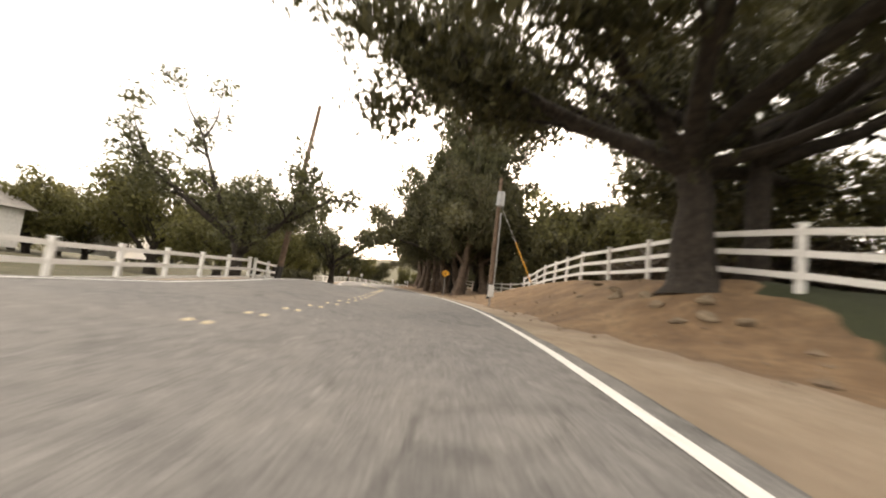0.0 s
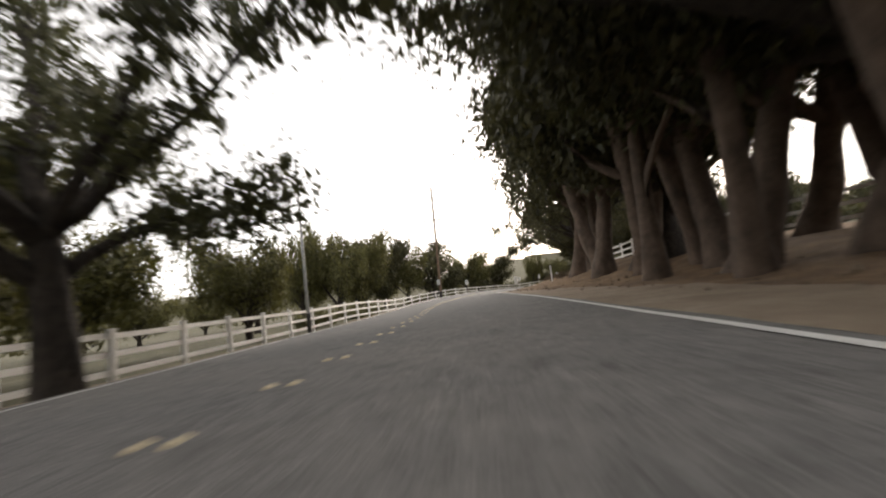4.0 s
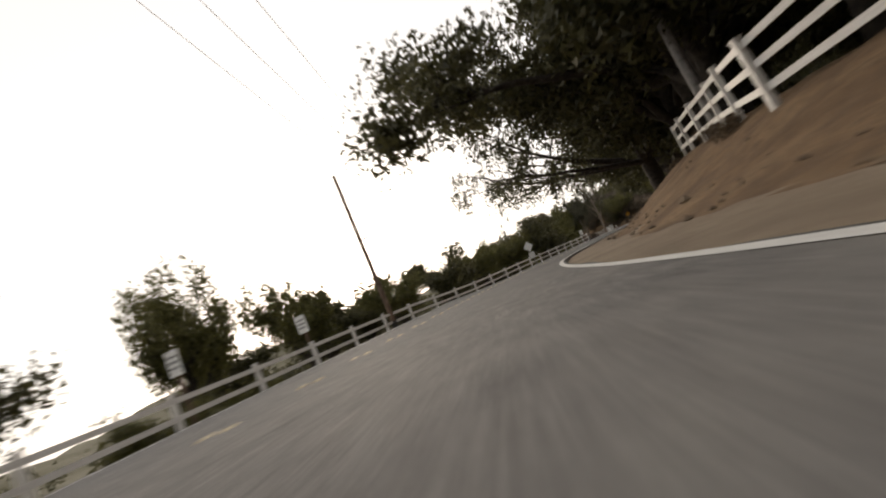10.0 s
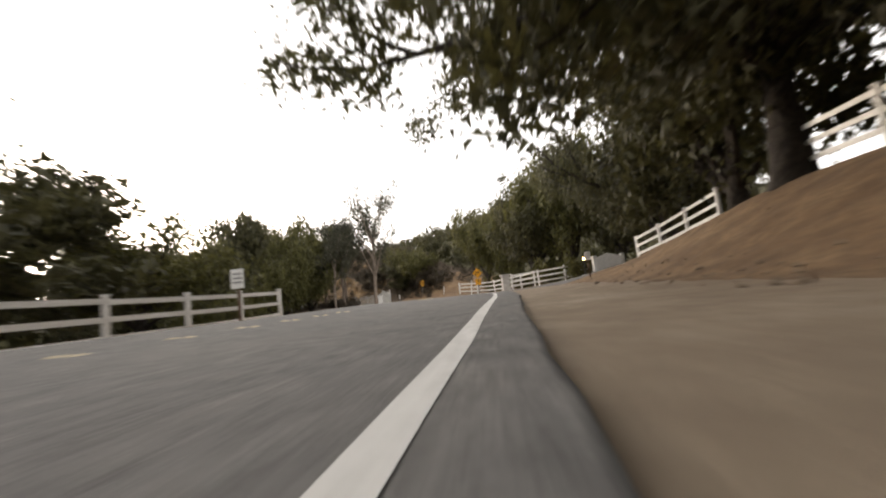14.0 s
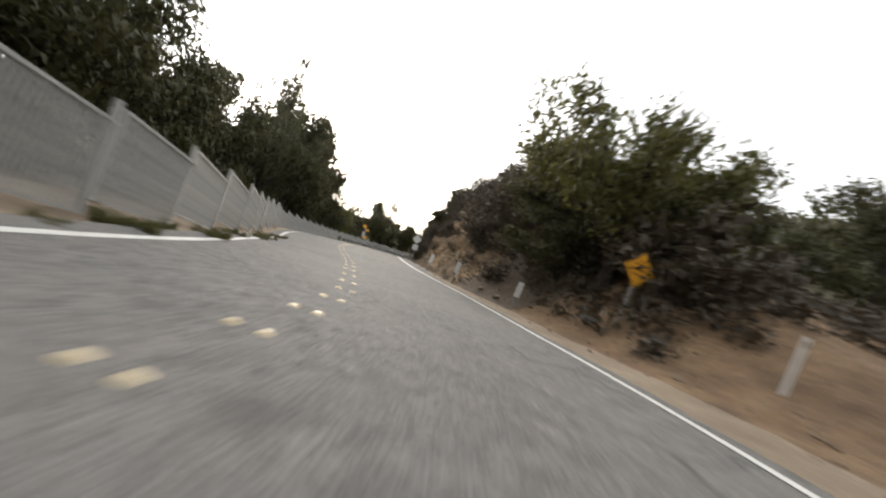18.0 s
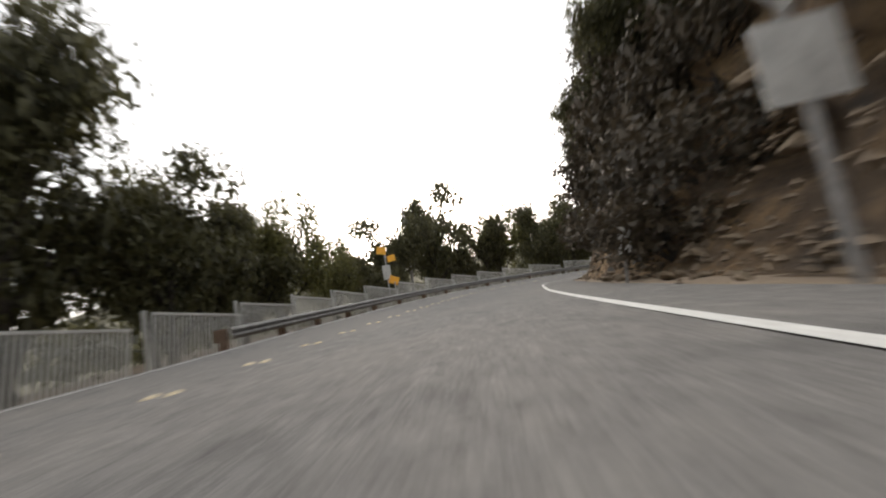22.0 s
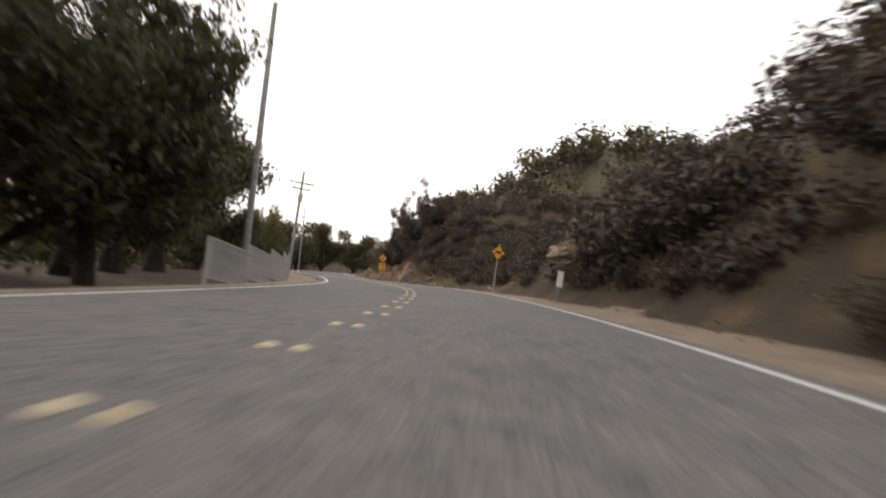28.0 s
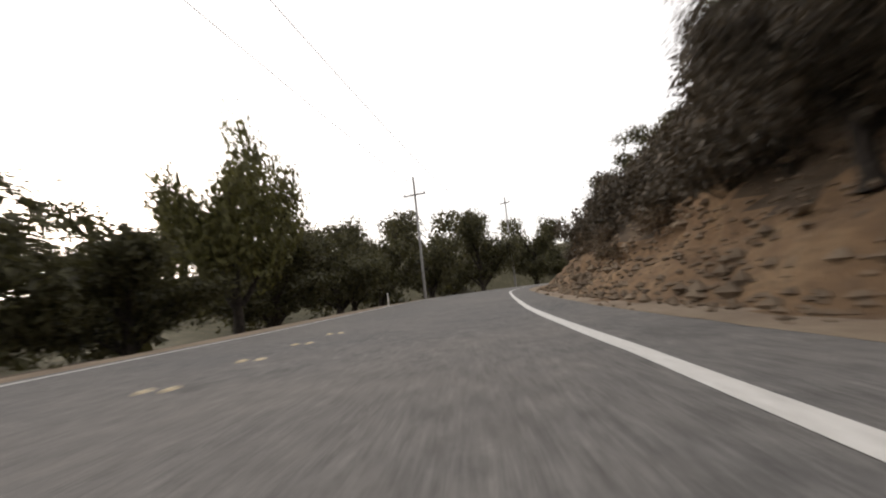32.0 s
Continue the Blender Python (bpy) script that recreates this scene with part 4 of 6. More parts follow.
def plants_side_road():
    back = "trees behind the ranch fence"
    for n, (s, d, w, h) in enumerate(((172, 13, 4.2, 11), (178, 11.5, 4.6, 12.5), (183, 8.8, 3.8, 9.6), (179.8, 8.8, 4.2, 12), (175, 14, 4.6, 13), (186.5, 7.0, 2.8, 8.4), (188.5, 7.4, 3.4, 9.4), (191.0, 7.2, 3.2, 9.2))):
        tree("pepper" if d < 9 else "round", s, d, w, h, group=back)
    for s, d, w, h in ((181, 7.2, 1.8, 2.6), (184.5, 6.4, 1.8, 2.4), (188, 5.8, 1.5, 2.2), (178, 8.2, 1.6, 2.2)):
        tree("green_bush", s, d, w, h, group="shrubs behind the ranch fence")
    tree("oak", 182.6, 6.6, 4.2, 9.8, 40, label="tall dark oak behind the rail fence by the driveway")
    tree("arch", 170.2, 10.4, 7.0, 9.5, 60, label="old oak beside the driveway with bare hanging twigs")
    tree("pepper", 200.6, 4.2, 3.4, 5.3, label="wide pepper tree on the dry mound")
    tree("pepper", 203.2, 5.2, 2.4, 3.4, label="airy pepper tree above the dry mound")
    tree("round", 202.4, 3.6, 1.9, 2.4, group="shrubs on the slope")
    tree("round", 205.0, 4.8, 2.4, 3.2)
    tree("round", 205.8, 5.8, 3.0, 3.2)
    tree("round", 206.5, 14, 2.4, 5)
    tree("round", 201, 16, 2.6, 6)
    wood = "eucalyptus wood"
    for s, d, w, h in ((212, -20, 3.0, 9), (206, -15.5, 2.8, 9), (200.5, -13.5, 2.6, 8.6)):
        tree("gum", s, d, w, h, group=wood)
    tree("sparse_gum", 187.4, -7.6, 2.4, 11.4)
    tree("thin_gum", 193.4, -9.4, 2.0, 8.8)
    tree("thin_gum", 190.6, -10.2, 1.8, 8.4)
    tree("thin_gum", 196.8, -10.4, 2.2, 9.0)
    tree("thin_gum", 186.4, -10.6, 1.7, 7.8)
    tree("thin_gum", 184.6, -11.4, 1.6, 7.2)
    for s, d, w, h in ((186, -13.5, 2.8, 6.2), (181.5, -15.5, 3.0, 6.9), (178, -18, 3.2, 9), (189.5, -15.5, 3.2, 8.4), (193, -13.2, 2.6, 7.4)):
        tree("pepper" if s != 178 else "round", s, d, w, h, group="trees by the side road")
    fence = "trees behind the iron fence"
    for s, d, w, h in ((196, -13.5, 3.0, 7), (200, -14.5, 3.4, 7.5), (204, -13, 3.2, 6.5), (208, -12.4, 3.0, 6.2), (212, -13.8, 3.0, 7.2), (215.5, -12.5, 2.8, 7.5), (227.8, -11.2, 2.8, 11.2), (230.4, -11.4, 2.6, 9.4), (233.4, -11.4, 2.5, 7.8), (236.6, -11.6, 2.8, 8.8), (239.8, -11.4, 2.2, 6.4), (243, -11.6, 2.0, 5.6)):
        tree("round", s, d, w, h, group=fence)
    for s, d, w, h in ((218.3, -12.0, 2.8, 10), (220.8, -11.4, 3.0, 10.2), (223.2, -11.4, 3.0, 10.8), (225.4, -11.2, 3.2, 12.6)):
        tree("bare_oak" if s < 222 else "oak", s, d, w, h, group=fence)
    grove("round", 172, 190, -30, -19, 6, 1.1, 1.4, 9, "trees by the side road")
    grove("green_bush", 189, 204, -5.7, -5.4, 16, 0.13, 0.22, 40, "low plants along the iron fence")
    grove("bush", 211, 227, -11.4, -10, 16, 1.4, 1.9, 43, "shrubs behind the iron fence")
    grove("bush", 184, 206, -11, -9.6, 14, 0.7, 1.1, 39, "shrubs behind the iron fence")


def plants_canyon():
    low = "trees below the guardrail"
    tree("gum", 236.6, -13.5, 2.0, 8.6, group=low)
    tree("oak", 240.4, -13, 2.2, 7.2, group=low)
    for s, d, w, h in ((245.0, -11.8, 2.2, 5.8), (243.2, -13, 2.2, 6.0), (248.5, -12.6, 1.8, 4.6), (261, -13.9, 2.2, 7.4)):
        tree("pepper", s, d, w, h, group=low)
    for s, d, w, h in ((257, -25.9, 3.3, 6.8), (252.5, -12.4, 2.8, 6.4), (256.5, -14.2, 3.1, 9.4), (258.5, -17, 2.6, 7), (259.8, -13.2, 2.6, 6.6), (264, -12.4, 3.0, 8.2), (269, -12.2, 3.3, 8.4), (262.6, -11.4, 2.3, 5.6), (266.2, -12.6, 2.8, 7.4), (274.5, -13.2, 3.6, 9), (282.5, -12.9, 3.1, 7.2), (289, -12.5, 3.4, 7.5), (293.5, -13, 3.8, 7.5)):
        tree("round", s, d, w, h, group=low)
    tree("bare_oak", 275.8, -10.2, 3.3, 6.6, label="leaning oak with pale stems over the fence")
    tree("bare_oak", 272.6, -10.6, 2.9, 6.6)
    for s, d, tip, side in ((283.6, -8.7, 5.2, -2.6), (284.3, -8.5, 5.6, -1.8), (285.2, -8.6, 4.4, -3.4)):
        leaning_stem(s, d, tip, side)
    tree("bare_oak", 273.6, 3.0, 4.1, 5.0, 170, label="oak hanging from the top of the cut slope")
    cliff = "trees on top of the cut slope"
    for s, d, w, h in ((246.5, 4.2, 1.7, 2.2), (249.0, 4.4, 1.8, 2.4), (251.5, 4.8, 1.8, 2.4), (247.5, 5, 2.2, 2.4), (255, 4, 2.0, 2.6), (328, 8.4, 2.2, 2.4), (332, 9.0, 2.4, 2.6), (336, 9.4, 2.2, 2.4)):
        tree("round", s, d, w, h, group=cliff)
    for s, d, w, h in ((240.5, 3.6, 1.8, 3.4), (243.5, 2.9, 1.8, 3.5), (246.0, 2.6, 1.5, 3.0), (243.0, 4.6, 2.0, 3.4)):
        tree("oak", s, d, w, h, group="trees on the cut slope", label="dark oak scrub growing out of the cut slope")
    for s, d, w, h in ((319.6, 4.2, 2.2, 4.4), (322.5, 3.5, 2.3, 4.8), (325.4, 3.3, 2.0, 4.0), (327.4, 3.0, 1.6, 2.8)):
        tree("scrub_oak", s, d, w, h, group="trees on the cut slope")
    slope = "trees on the slope"
    tree("bare_oak", 291.5, -11.6, 3.6, 10.4, group=slope)
    tree("bare_oak", 296.0, -12.0, 3.6, 10.2, group=slope)
    tree("oak", 306, -14.8, 4.4, 9.4, group=slope)
    tree("oak", 311, -14.5, 4.6, 10, group=slope)
    tree("oak", 300.5, -14.5, 4.0, 9.6, group=slope)
    tree("gum", 320, -17.5, 3.6, 9.6, group=slope)
    for s, d, w, h in ((314.5, -15, 3.2, 7), (319.8, -12, 2.4, 4.8), (326.5, -14.5, 3.0, 5.6), (328.2, -12.2, 2.4, 5.0), (331.5, -13, 2.6, 4.8), (334.5, -11.6, 2.4, 4.0), (342.5, -11.6, 3.0, 4.6), (348, -11, 3.2, 5.6), (355, -12, 4.0, 8.2), (363, -12, 4.4, 9.6), (371, -11, 4.6, 10.4), (381, -11, 4.6, 10)):
        tree("round", s, d, w, h, group=slope)
    tree("pepper", 338, -10.6, 2.9, 7.8, group=slope)
    tree("thin_gum", 326.5, -18, 1.2, 7.6)
    grove("round", 340, 415, -30, -14, 10, 1.1, 1.5, 14, "trees along the far bend")
    grove("round", 350, 415, 8, 20, 20, 0.75, 1.15, 26, "trees along the far bend")
    # brush
    grove("bush", 198, 213, 4.2, 9, 20, 1.4, 2.2, 31, "shrubs on the slope")
    grove("bush", 208, 264, 3.6, 7.5, 56, 1.0, 1.7, 32, "shrubs on the slope")
    grove("bush", 236.5, 247, 2.0, 3.6, 22, 1.1, 1.7, 47, "shrubs on the slope")
    grove("green_bush", 238, 258, 2.0, 3.0, 9, 0.4, 0.7, 41, "shrubs on the slope")
    grove("dry", 207, 262, 2.6, 4.6, 22, 0.6, 1.1, 33, "dry brush on the slope")
    grove("bush", 264, 299, 3.4, 9, 44, 1.2, 2.0, 34, "shrubs on the slope")
    grove("bush", 304, 322, 3.9, 8, 24, 0.7, 1.1, 35, "shrubs on the slope")
    grove("bush", 316, 332, 3.0, 5.2, 18, 0.7, 1.1, 49, "shrubs on the slope")
    grove("bush", 332, 352, 3.8, 8.0, 18, 0.9, 1.5, 46, "shrubs on the slope")
    grove("bush", 295, 300.8, 3.4, 6, 9, 0.6, 0.9, 50, "shrubs on the slope")
    grove("bush", 300, 304.5, 5.5, 8, 8, 0.6, 0.9, 51, "shrubs on the slope")
    grove("bush", 304, 316, 3.0, 5.4, 16, 0.5, 0.85, 45, "shrubs on the slope")
    grove("dry", 284, 345, 2.4, 4.4, 24, 0.6, 1.1, 36, "dry brush on the slope")


def brush_foot(s):
    """How far up the bank the brush begins."""
    foot, top, high, far = between(BANKS, s)
    k = 0.16
    if 212 < s < 238 or 247 < s < 266:
        k = 0.55
    elif 311 < s <= 322:
        k = 0.3
    elif s > 322:
        k = 0.33 + 0.2 * noise.noise(Vector((s * 0.22, 4, 0)))
    return foot + k * (top - foot)


def brush_cover():
    """Low chaparral that closes the slopes of the canyon."""
    rng = random.Random(92)
    near_by, beyond = [], []
    while len(near_by) < 3300:
        s = rng.uniform(196, 352) if len(near_by) < 1900 else rng.uniform(280, 372)
        low = brush_foot(s)
        d = low + rng.random() ** 1.5 * (16 - low)
        if noise.noise(Vector((s * 0.35, d * 0.6, 2))) < (-0.22 if s < 280 else -0.45):
            continue
        if 301 < s < 303.2 and d < 4.8:
            continue
        r = rng.uniform(0.45, 1.0)
        near_by.append((spot(s, d, ground_z(s, d) + r * 0.35), r))
    while len(beyond) < 1500:
        s, d = rng.uniform(284, 390), rng.uniform(14, 44)
        r = rng.uniform(0.8, 1.9)
        beyond.append((spot(s, d, ground_z(s, d) + r * 0.3), r))
    tagged(new("chaparral", leaves("chaparral", near_by, 330000, 0.085, BRUSH_LEAF, 93, flat=0.75)), "dense brown-green chaparral covering the canyon slopes", "brush", kind="stuff")
    tagged(new("chaparral", leaves("chaparral", beyond, 90000, 0.2, BRUSH_LEAF, 94, flat=0.7)), "brown chaparral over the ridge behind the bank", "brush", kind="stuff")


def far_woods():
    """Scrub and woods over the hills, in uneven clumps."""
    rng = random.Random(90)
    clumps = []
    while len(clumps) < 2600:
        if len(clumps) < 1900:
            s, d = rng.uniform(170, 415), rng.choice((-1, 1)) * rng.uniform(16, 95)
            q = spot(s, d)
            x, y = q.x, q.y
        else:
            x, y = rng.uniform(-240, 370), rng.uniform(-400, 240)
        s, d = near(x, y)
        if abs(d) < 15 or (s < 190 and abs(d) < 26):
            continue
        r = rng.uniform(1.3, 3.0)
        z = ground_z(s, max(-90, min(d, 90))) + hill(x, y) + rise(s) - (9 * cross_fall(s) if d < 0 else 0)
        clumps.append((Vector((x, y, z + r * 0.45)), r))
    tagged(new("far_woods", leaves("far_woods", clumps, 200000, 0.34, OAK_LEAF, 91, flat=0.8)), "dark scrub and woods over the far hills", "woods", kind="stuff")


def build_plants():
    plants_ranch()
    plants_bend()
    plants_side_road()
    plants_canyon()
    brush_cover()
    far_woods()


build_plants()


# ---------------------------------------------------------------- fences
def unit_box(name, material, bevel=0.0):
    bm = box(bmesh.new(), (1, 1, 1))
    me = bpy.data.meshes.new(name)
    bm.to_mesh(me)
    bm.free()
    me.materials.append(material)
    return me


def post_mesh():
    bm = box(bmesh.new(), (0.12, 0.12, 1.5), (0, 0, 0.5), 0.008)
    box(bm, (0.15, 0.15, 0.03), (0, 0, 1.26), 0.008)
    me = bpy.data.meshes.new("post")
    bm.to_mesh(me)
    bm.free()
    me.materials.append(WHITE_WOOD)
    return me


POST, RAIL = post_mesh(), unit_box("rail", WHITE_WOOD)


def beam(name, mesh, a, b, wide, high, root):
    """A bar of the shared mesh from a to b."""
    a, b = Vector(a), Vector(b)
    m = Matrix.Translation((a + b) / 2) @ (b - a).to_track_quat("X", "Z").to_matrix().to_4x4() @ Matrix.Diagonal(((b - a).length, wide, high, 1))
    return part(name, mesh, None, root, m=m)


def rail_fence(label, points, bay=2.45, rails=(0.32, 0.72, 1.12), group="white ranch fences", lift=0.0):
    """Posts and three rails along s, d points."""
    path = [points[0]]
    for (s0, d0), (s1, d1) in zip(points, points[1:]):
        n = max(1, round(math.hypot(s1 - s0, d1 - d0) / bay))
        path += [(s0 + (s1 - s0) * k / n, d0 + (d1 - d0) * k / n) for k in range(1, n + 1)]
    feet = [spot(s, d, ground_z(s, d) + lift) for s, d in path]
    root = tagged(new("rail_fence"), label, "fence", group)
    rng = random.Random(len(path))
    for i, f in enumerate(feet):
        ahead = feet[min(i + 1, len(feet) - 1)] - feet[max(i - 1, 0)]
        part("post", POST, None, root, m=pose(f.x, f.y, f.z, rng.uniform(-1.5, 1.5), rng.uniform(-1.5, 1.5), math.degrees(math.atan2(ahead.y, ahead.x))))
    for a, b in zip(feet, feet[1:]):
        for h in rails:
            w = Vector((0, 0, h + rng.uniform(-0.012, 0.012)))
            beam("rail", RAIL, a + w, b + w, 0.04, 0.12, root)
    return root


rail_fence("white three-rail ranch fence on the earth bank", [(-8, 5.0), (7, 5.0), (17, 5.5), (24, 6.6), (31, 7.8)])
rail_fence("white three-rail ranch fence behind the eucalyptus row", [(32, 9.2), (38, 9.0), (58, 9.4)])
rail_fence("white three-rail ranch fence along the bank", [(58, 9.4), (70, 9.2), (84, 8.6), (94, 7.4), (102, 5.6)])
rail_fence("white three-rail fence on the bank under dark trees", [(109, 4.2), (112.5, 3.5), (117, 4.4), (124, 4.9), (129, 5.8)])
rail_fence("white three-rail fence above the pale shoulder", [(133, 6.8), (143.5, 7.1), (152, 8.0), (158, 8.0)])
rail_fence("white rail fence in the shade beside the driveway", [(162, 8.4), (168.4, 7.8)])
rail_fence("weathered rail fence along the far side of the driveway", [(178.3, 2.6), (178.0, 9.0)])
rail_fence("white rail fence along the field below the road", [(179.5, 4.9), (186.6, 4.4), (191.6, 3.4)])
rail_fence("white three-rail fence along the ranch yard", [(2, -9.8), (14, -9.7), (20.2, -9.2)])
rail_fence("white three-rail fence ending by the wooden pole", [(21, -9.2), (25.4, -9.2)])
rail_fence("white three-rail fence along the yard trees", [(30, -12.2), (38, -10.6), (46, -9.8), (62, -9.5)])
rail_fence("white rail fence along the outside of the bend", [(62, -9.5), (74, -9.5), (90, -9.4), (110, -9.4)])
rail_fence("white rail fence along the outside of the bend", [(110, -9.4), (124, -9.3), (142, -8.7), (161, -8.2)])


def iron_meshes():
    made = []
    for kind in ("panel", "picket"):
        bm = bmesh.new()
        if kind == "picket":
            box(bm, (0.034, 0.02, 1.4))
        else:
            for z in (0.14, 1.56):
                box(bm, (2.34, 0.045, 0.05), (0, 0, z))
            for x in (-1.15, 1.15):
                box(bm, (0.04, 0.04, 1.37), (x, 0, 0.85))
        me = bpy.data.meshes.new(kind)
        bm.to_mesh(me)
        bm.free()
        me.materials.append(IRON)
        made.append(me)
    return made


PANEL, PICKET = iron_meshes()
IRON_POST = unit_box("post", IRON)


def iron_fence(label, points, slope=6.0, bay=2.4, sink=0.0, tall=1.0, follow=False):
    root = tagged(new("iron_fence"), label, "fence", "iron panel fences")
    path = []
    for (s0, d0), (s1, d1) in zip(points, points[1:]):
        n = max(1, round((s1 - s0) / bay))
        path += [(s0 + (s1 - s0) * k / n, d0 + (d1 - d0) * k / n) for k in range(n)]
    path.append(points[-1])
    rng = random.Random(len(path))
    for (s0, d0), (s1, d1) in zip(path, path[1:]):
        a, b = (spot(u, v, ground_z(u, v) + 0.02 if follow else -0.06 - sink) for u, v in ((s0, d0), (s1, d1)))
        part("post", IRON_POST, None, root, m=Matrix.Translation((a.x, a.y, a.z + 0.89 * tall)) @ Matrix.Rotation(math.atan2(b.y - a.y, b.x - a.x), 4, "Z") @ Matrix.Diagonal((0.06, 0.06, 1.78 * tall, 1)))
        mid = (a + b) / 2
        w = (b - a).length / 2.36
        frame_ = part("panel", PANEL, None, root, m=pose(mid.x, mid.y, mid.z, rng.uniform(-1, 1), slope + rng.uniform(-0.6, 0.6), math.degrees(math.atan2(b.y - a.y, b.x - a.x))) @ Matrix.Diagonal((w, 1, tall, 1)))
        for k in range(22):
            part("picket", PICKET, None, frame_, m=Matrix.Translation((-1.05 + 0.1 * k, 0, 0.85)))
    return root


iron_fence("grey iron picket fence with stepped panels beside the road", [(182.5, -7.6), (186, -6.5), (189.5, -6.05), (196, -6.05), (205, -6.5), (212, -7.0)], slope=7.0, tall=0.7, follow=True)
iron_fence("grey iron picket fence with stepped panels along the drop", [(213, -7.9), (234, -7.9), (236, -7.9)], sink=0.6)
iron_fence("grey iron picket fence behind the guardrail", [(236.5, -8.0), (248, -8.0), (262, -7.9)], sink=0.6)
iron_fence("grey iron picket fence with leaning panels", [(262.5, -8.0), (276, -7.9), (284, -8.0)], sink=0.6)
iron_fence("old grey fence panels along the verge", [(294, -8.2), (302, -8.0), (307, -8.0)], sink=0.1, tall=0.66)
iron_fence("old grey fence panels below the trees", [(316, -8.6), (326, -8.5)], sink=0.1, tall=0.6)


def guardrail(label, s0, s1, d):
    root = tagged(new("guardrail"), label, "guardrail")
    prof = [(0.0, 0.17), (0.03, 0.20), (0.07, 0.23), (0.07, 0.275), (0.02, 0.305), (0.02, 0.33), (0.07, 0.36), (0.07, 0.405), (0.03, 0.435), (0.0, 0.465)]
    n = int((s1 - s0) / 1.9)
    bm = box(bmesh.new(), (0.15, 0.18, 0.7), (0, 0, 0.15), 0.01)
    box(bm, (0.14, 0.12, 0.3), (0, -0.14, 0.34))
    me = bpy.data.meshes.new("post")
    bm.to_mesh(me)
    bm.free()
    me.materials.append(POLE_WOOD)
    for i in range(n + 1):
        s = s0 + (s1 - s0) * i / n
        p = spot(s, d - 0.22, -0.05)
        part("post", me, None, root, m=pose(p.x, p.y, p.z, 0, 0, turn(s) + 90 + 180))
    step = 4
    for i in range(0, n, step):
        rows = []
        for k in range(9):
            s = s0 + (s1 - s0) * min(i + step * k / 8, n) / n
            rows.append([spot(s, d + x, z) for x, z in prof] + [spot(s, d + x - 0.012, z) for x, z in prof[::-1]])
        part("beam", ribbon("beam", rows, DARK_STEEL), DARK_STEEL, root)
    return root


guardrail("low dark steel guardrail on wooden posts before the drop", 238, 271, -7.45)


# ---------------------------------------------------------------- road signs and posts
def lettering(text, size, material, root, m):
    cu = bpy.data.curves.new("lettering", "FONT")
    cu.body, cu.size, cu.extrude, cu.align_x, cu.align_y = text, size, 0.002, "CENTER", "CENTER"
    tmp = bpy.data.objects.new("lettering", cu)
    scene.collection.objects.link(tmp)
    me = bpy.data.meshes.new_from_object(tmp.evaluated_get(bpy.context.evaluated_depsgraph_get()))
    bpy.data.objects.remove(tmp)
    me.materials.clear()
    me.materials.append(material)
    return part("lettering", me, None, root, m=m)


def flat_plate(bm, outline, y, thick=0.006):
    """A plate in the x, z plane with its face to -y."""
    front = [bm.verts.new((x, y, z)) for x, z in outline]
    back = [bm.verts.new((x, y + thick, z)) for x, z in outline]
    bm.faces.new(front)
    bm.faces.new(back[::-1])
    for i in range(len(front)):
        j = (i + 1) % len(front)
        bm.faces.new((front[j], front[i], back[i], back[j]))
    bmesh.ops.recalc_face_normals(bm, faces=bm.faces[:])
    return bm


def diamond(r):
    c = r * 0.08
    out = []
    for k in range(4):
        a = math.pi / 2 * k
        for da in (-0.07, 0.0, 0.07):
            out.append(((r - (c if da else c * 0.35)) * math.cos(a + da), (r - (c if da else c * 0.35)) * math.sin(a + da)))
    return out


def bars(points, wide):
    """Outline quads along a polyline of x, z points."""
    quads = []
    for (x0, z0), (x1, z1) in zip(points, points[1:]):
        a = math.hypot(x1 - x0, z1 - z0)
        ux, uz = (x1 - x0) / a * wide / 2, (z1 - z0) / a * wide / 2
        quads.append([(x0 - ux + uz, z0 - uz - ux), (x1 + ux + uz, z1 + uz - ux), (x1 + ux - uz, z1 + uz + ux), (x0 - ux - uz, z0 - uz + ux)])
    return quads


SYMBOLS = {
    "right_turn": ([(-0.16, -0.22), (-0.16, 0.07), (0.08, 0.07)], [(0.08, 0.2), (0.27, 0.07), (0.08, -0.06)]),
    "left_reverse": ([(0.12, -0.28), (0.12, -0.04), (-0.1, -0.04), (-0.1, 0.12)], [(-0.22, 0.1), (-0.1, 0.3), (0.02, 0.1)]),
    "right_reverse": ([(-0.14, -0.26), (-0.14, -0.02), (0.1, -0.02), (0.1, 0.14)], [(-0.03, 0.12), (0.1, 0.32), (0.23, 0.12)]),
    "side_road": ([(0.02, -0.28), (0.02, 0.28)], None),
}


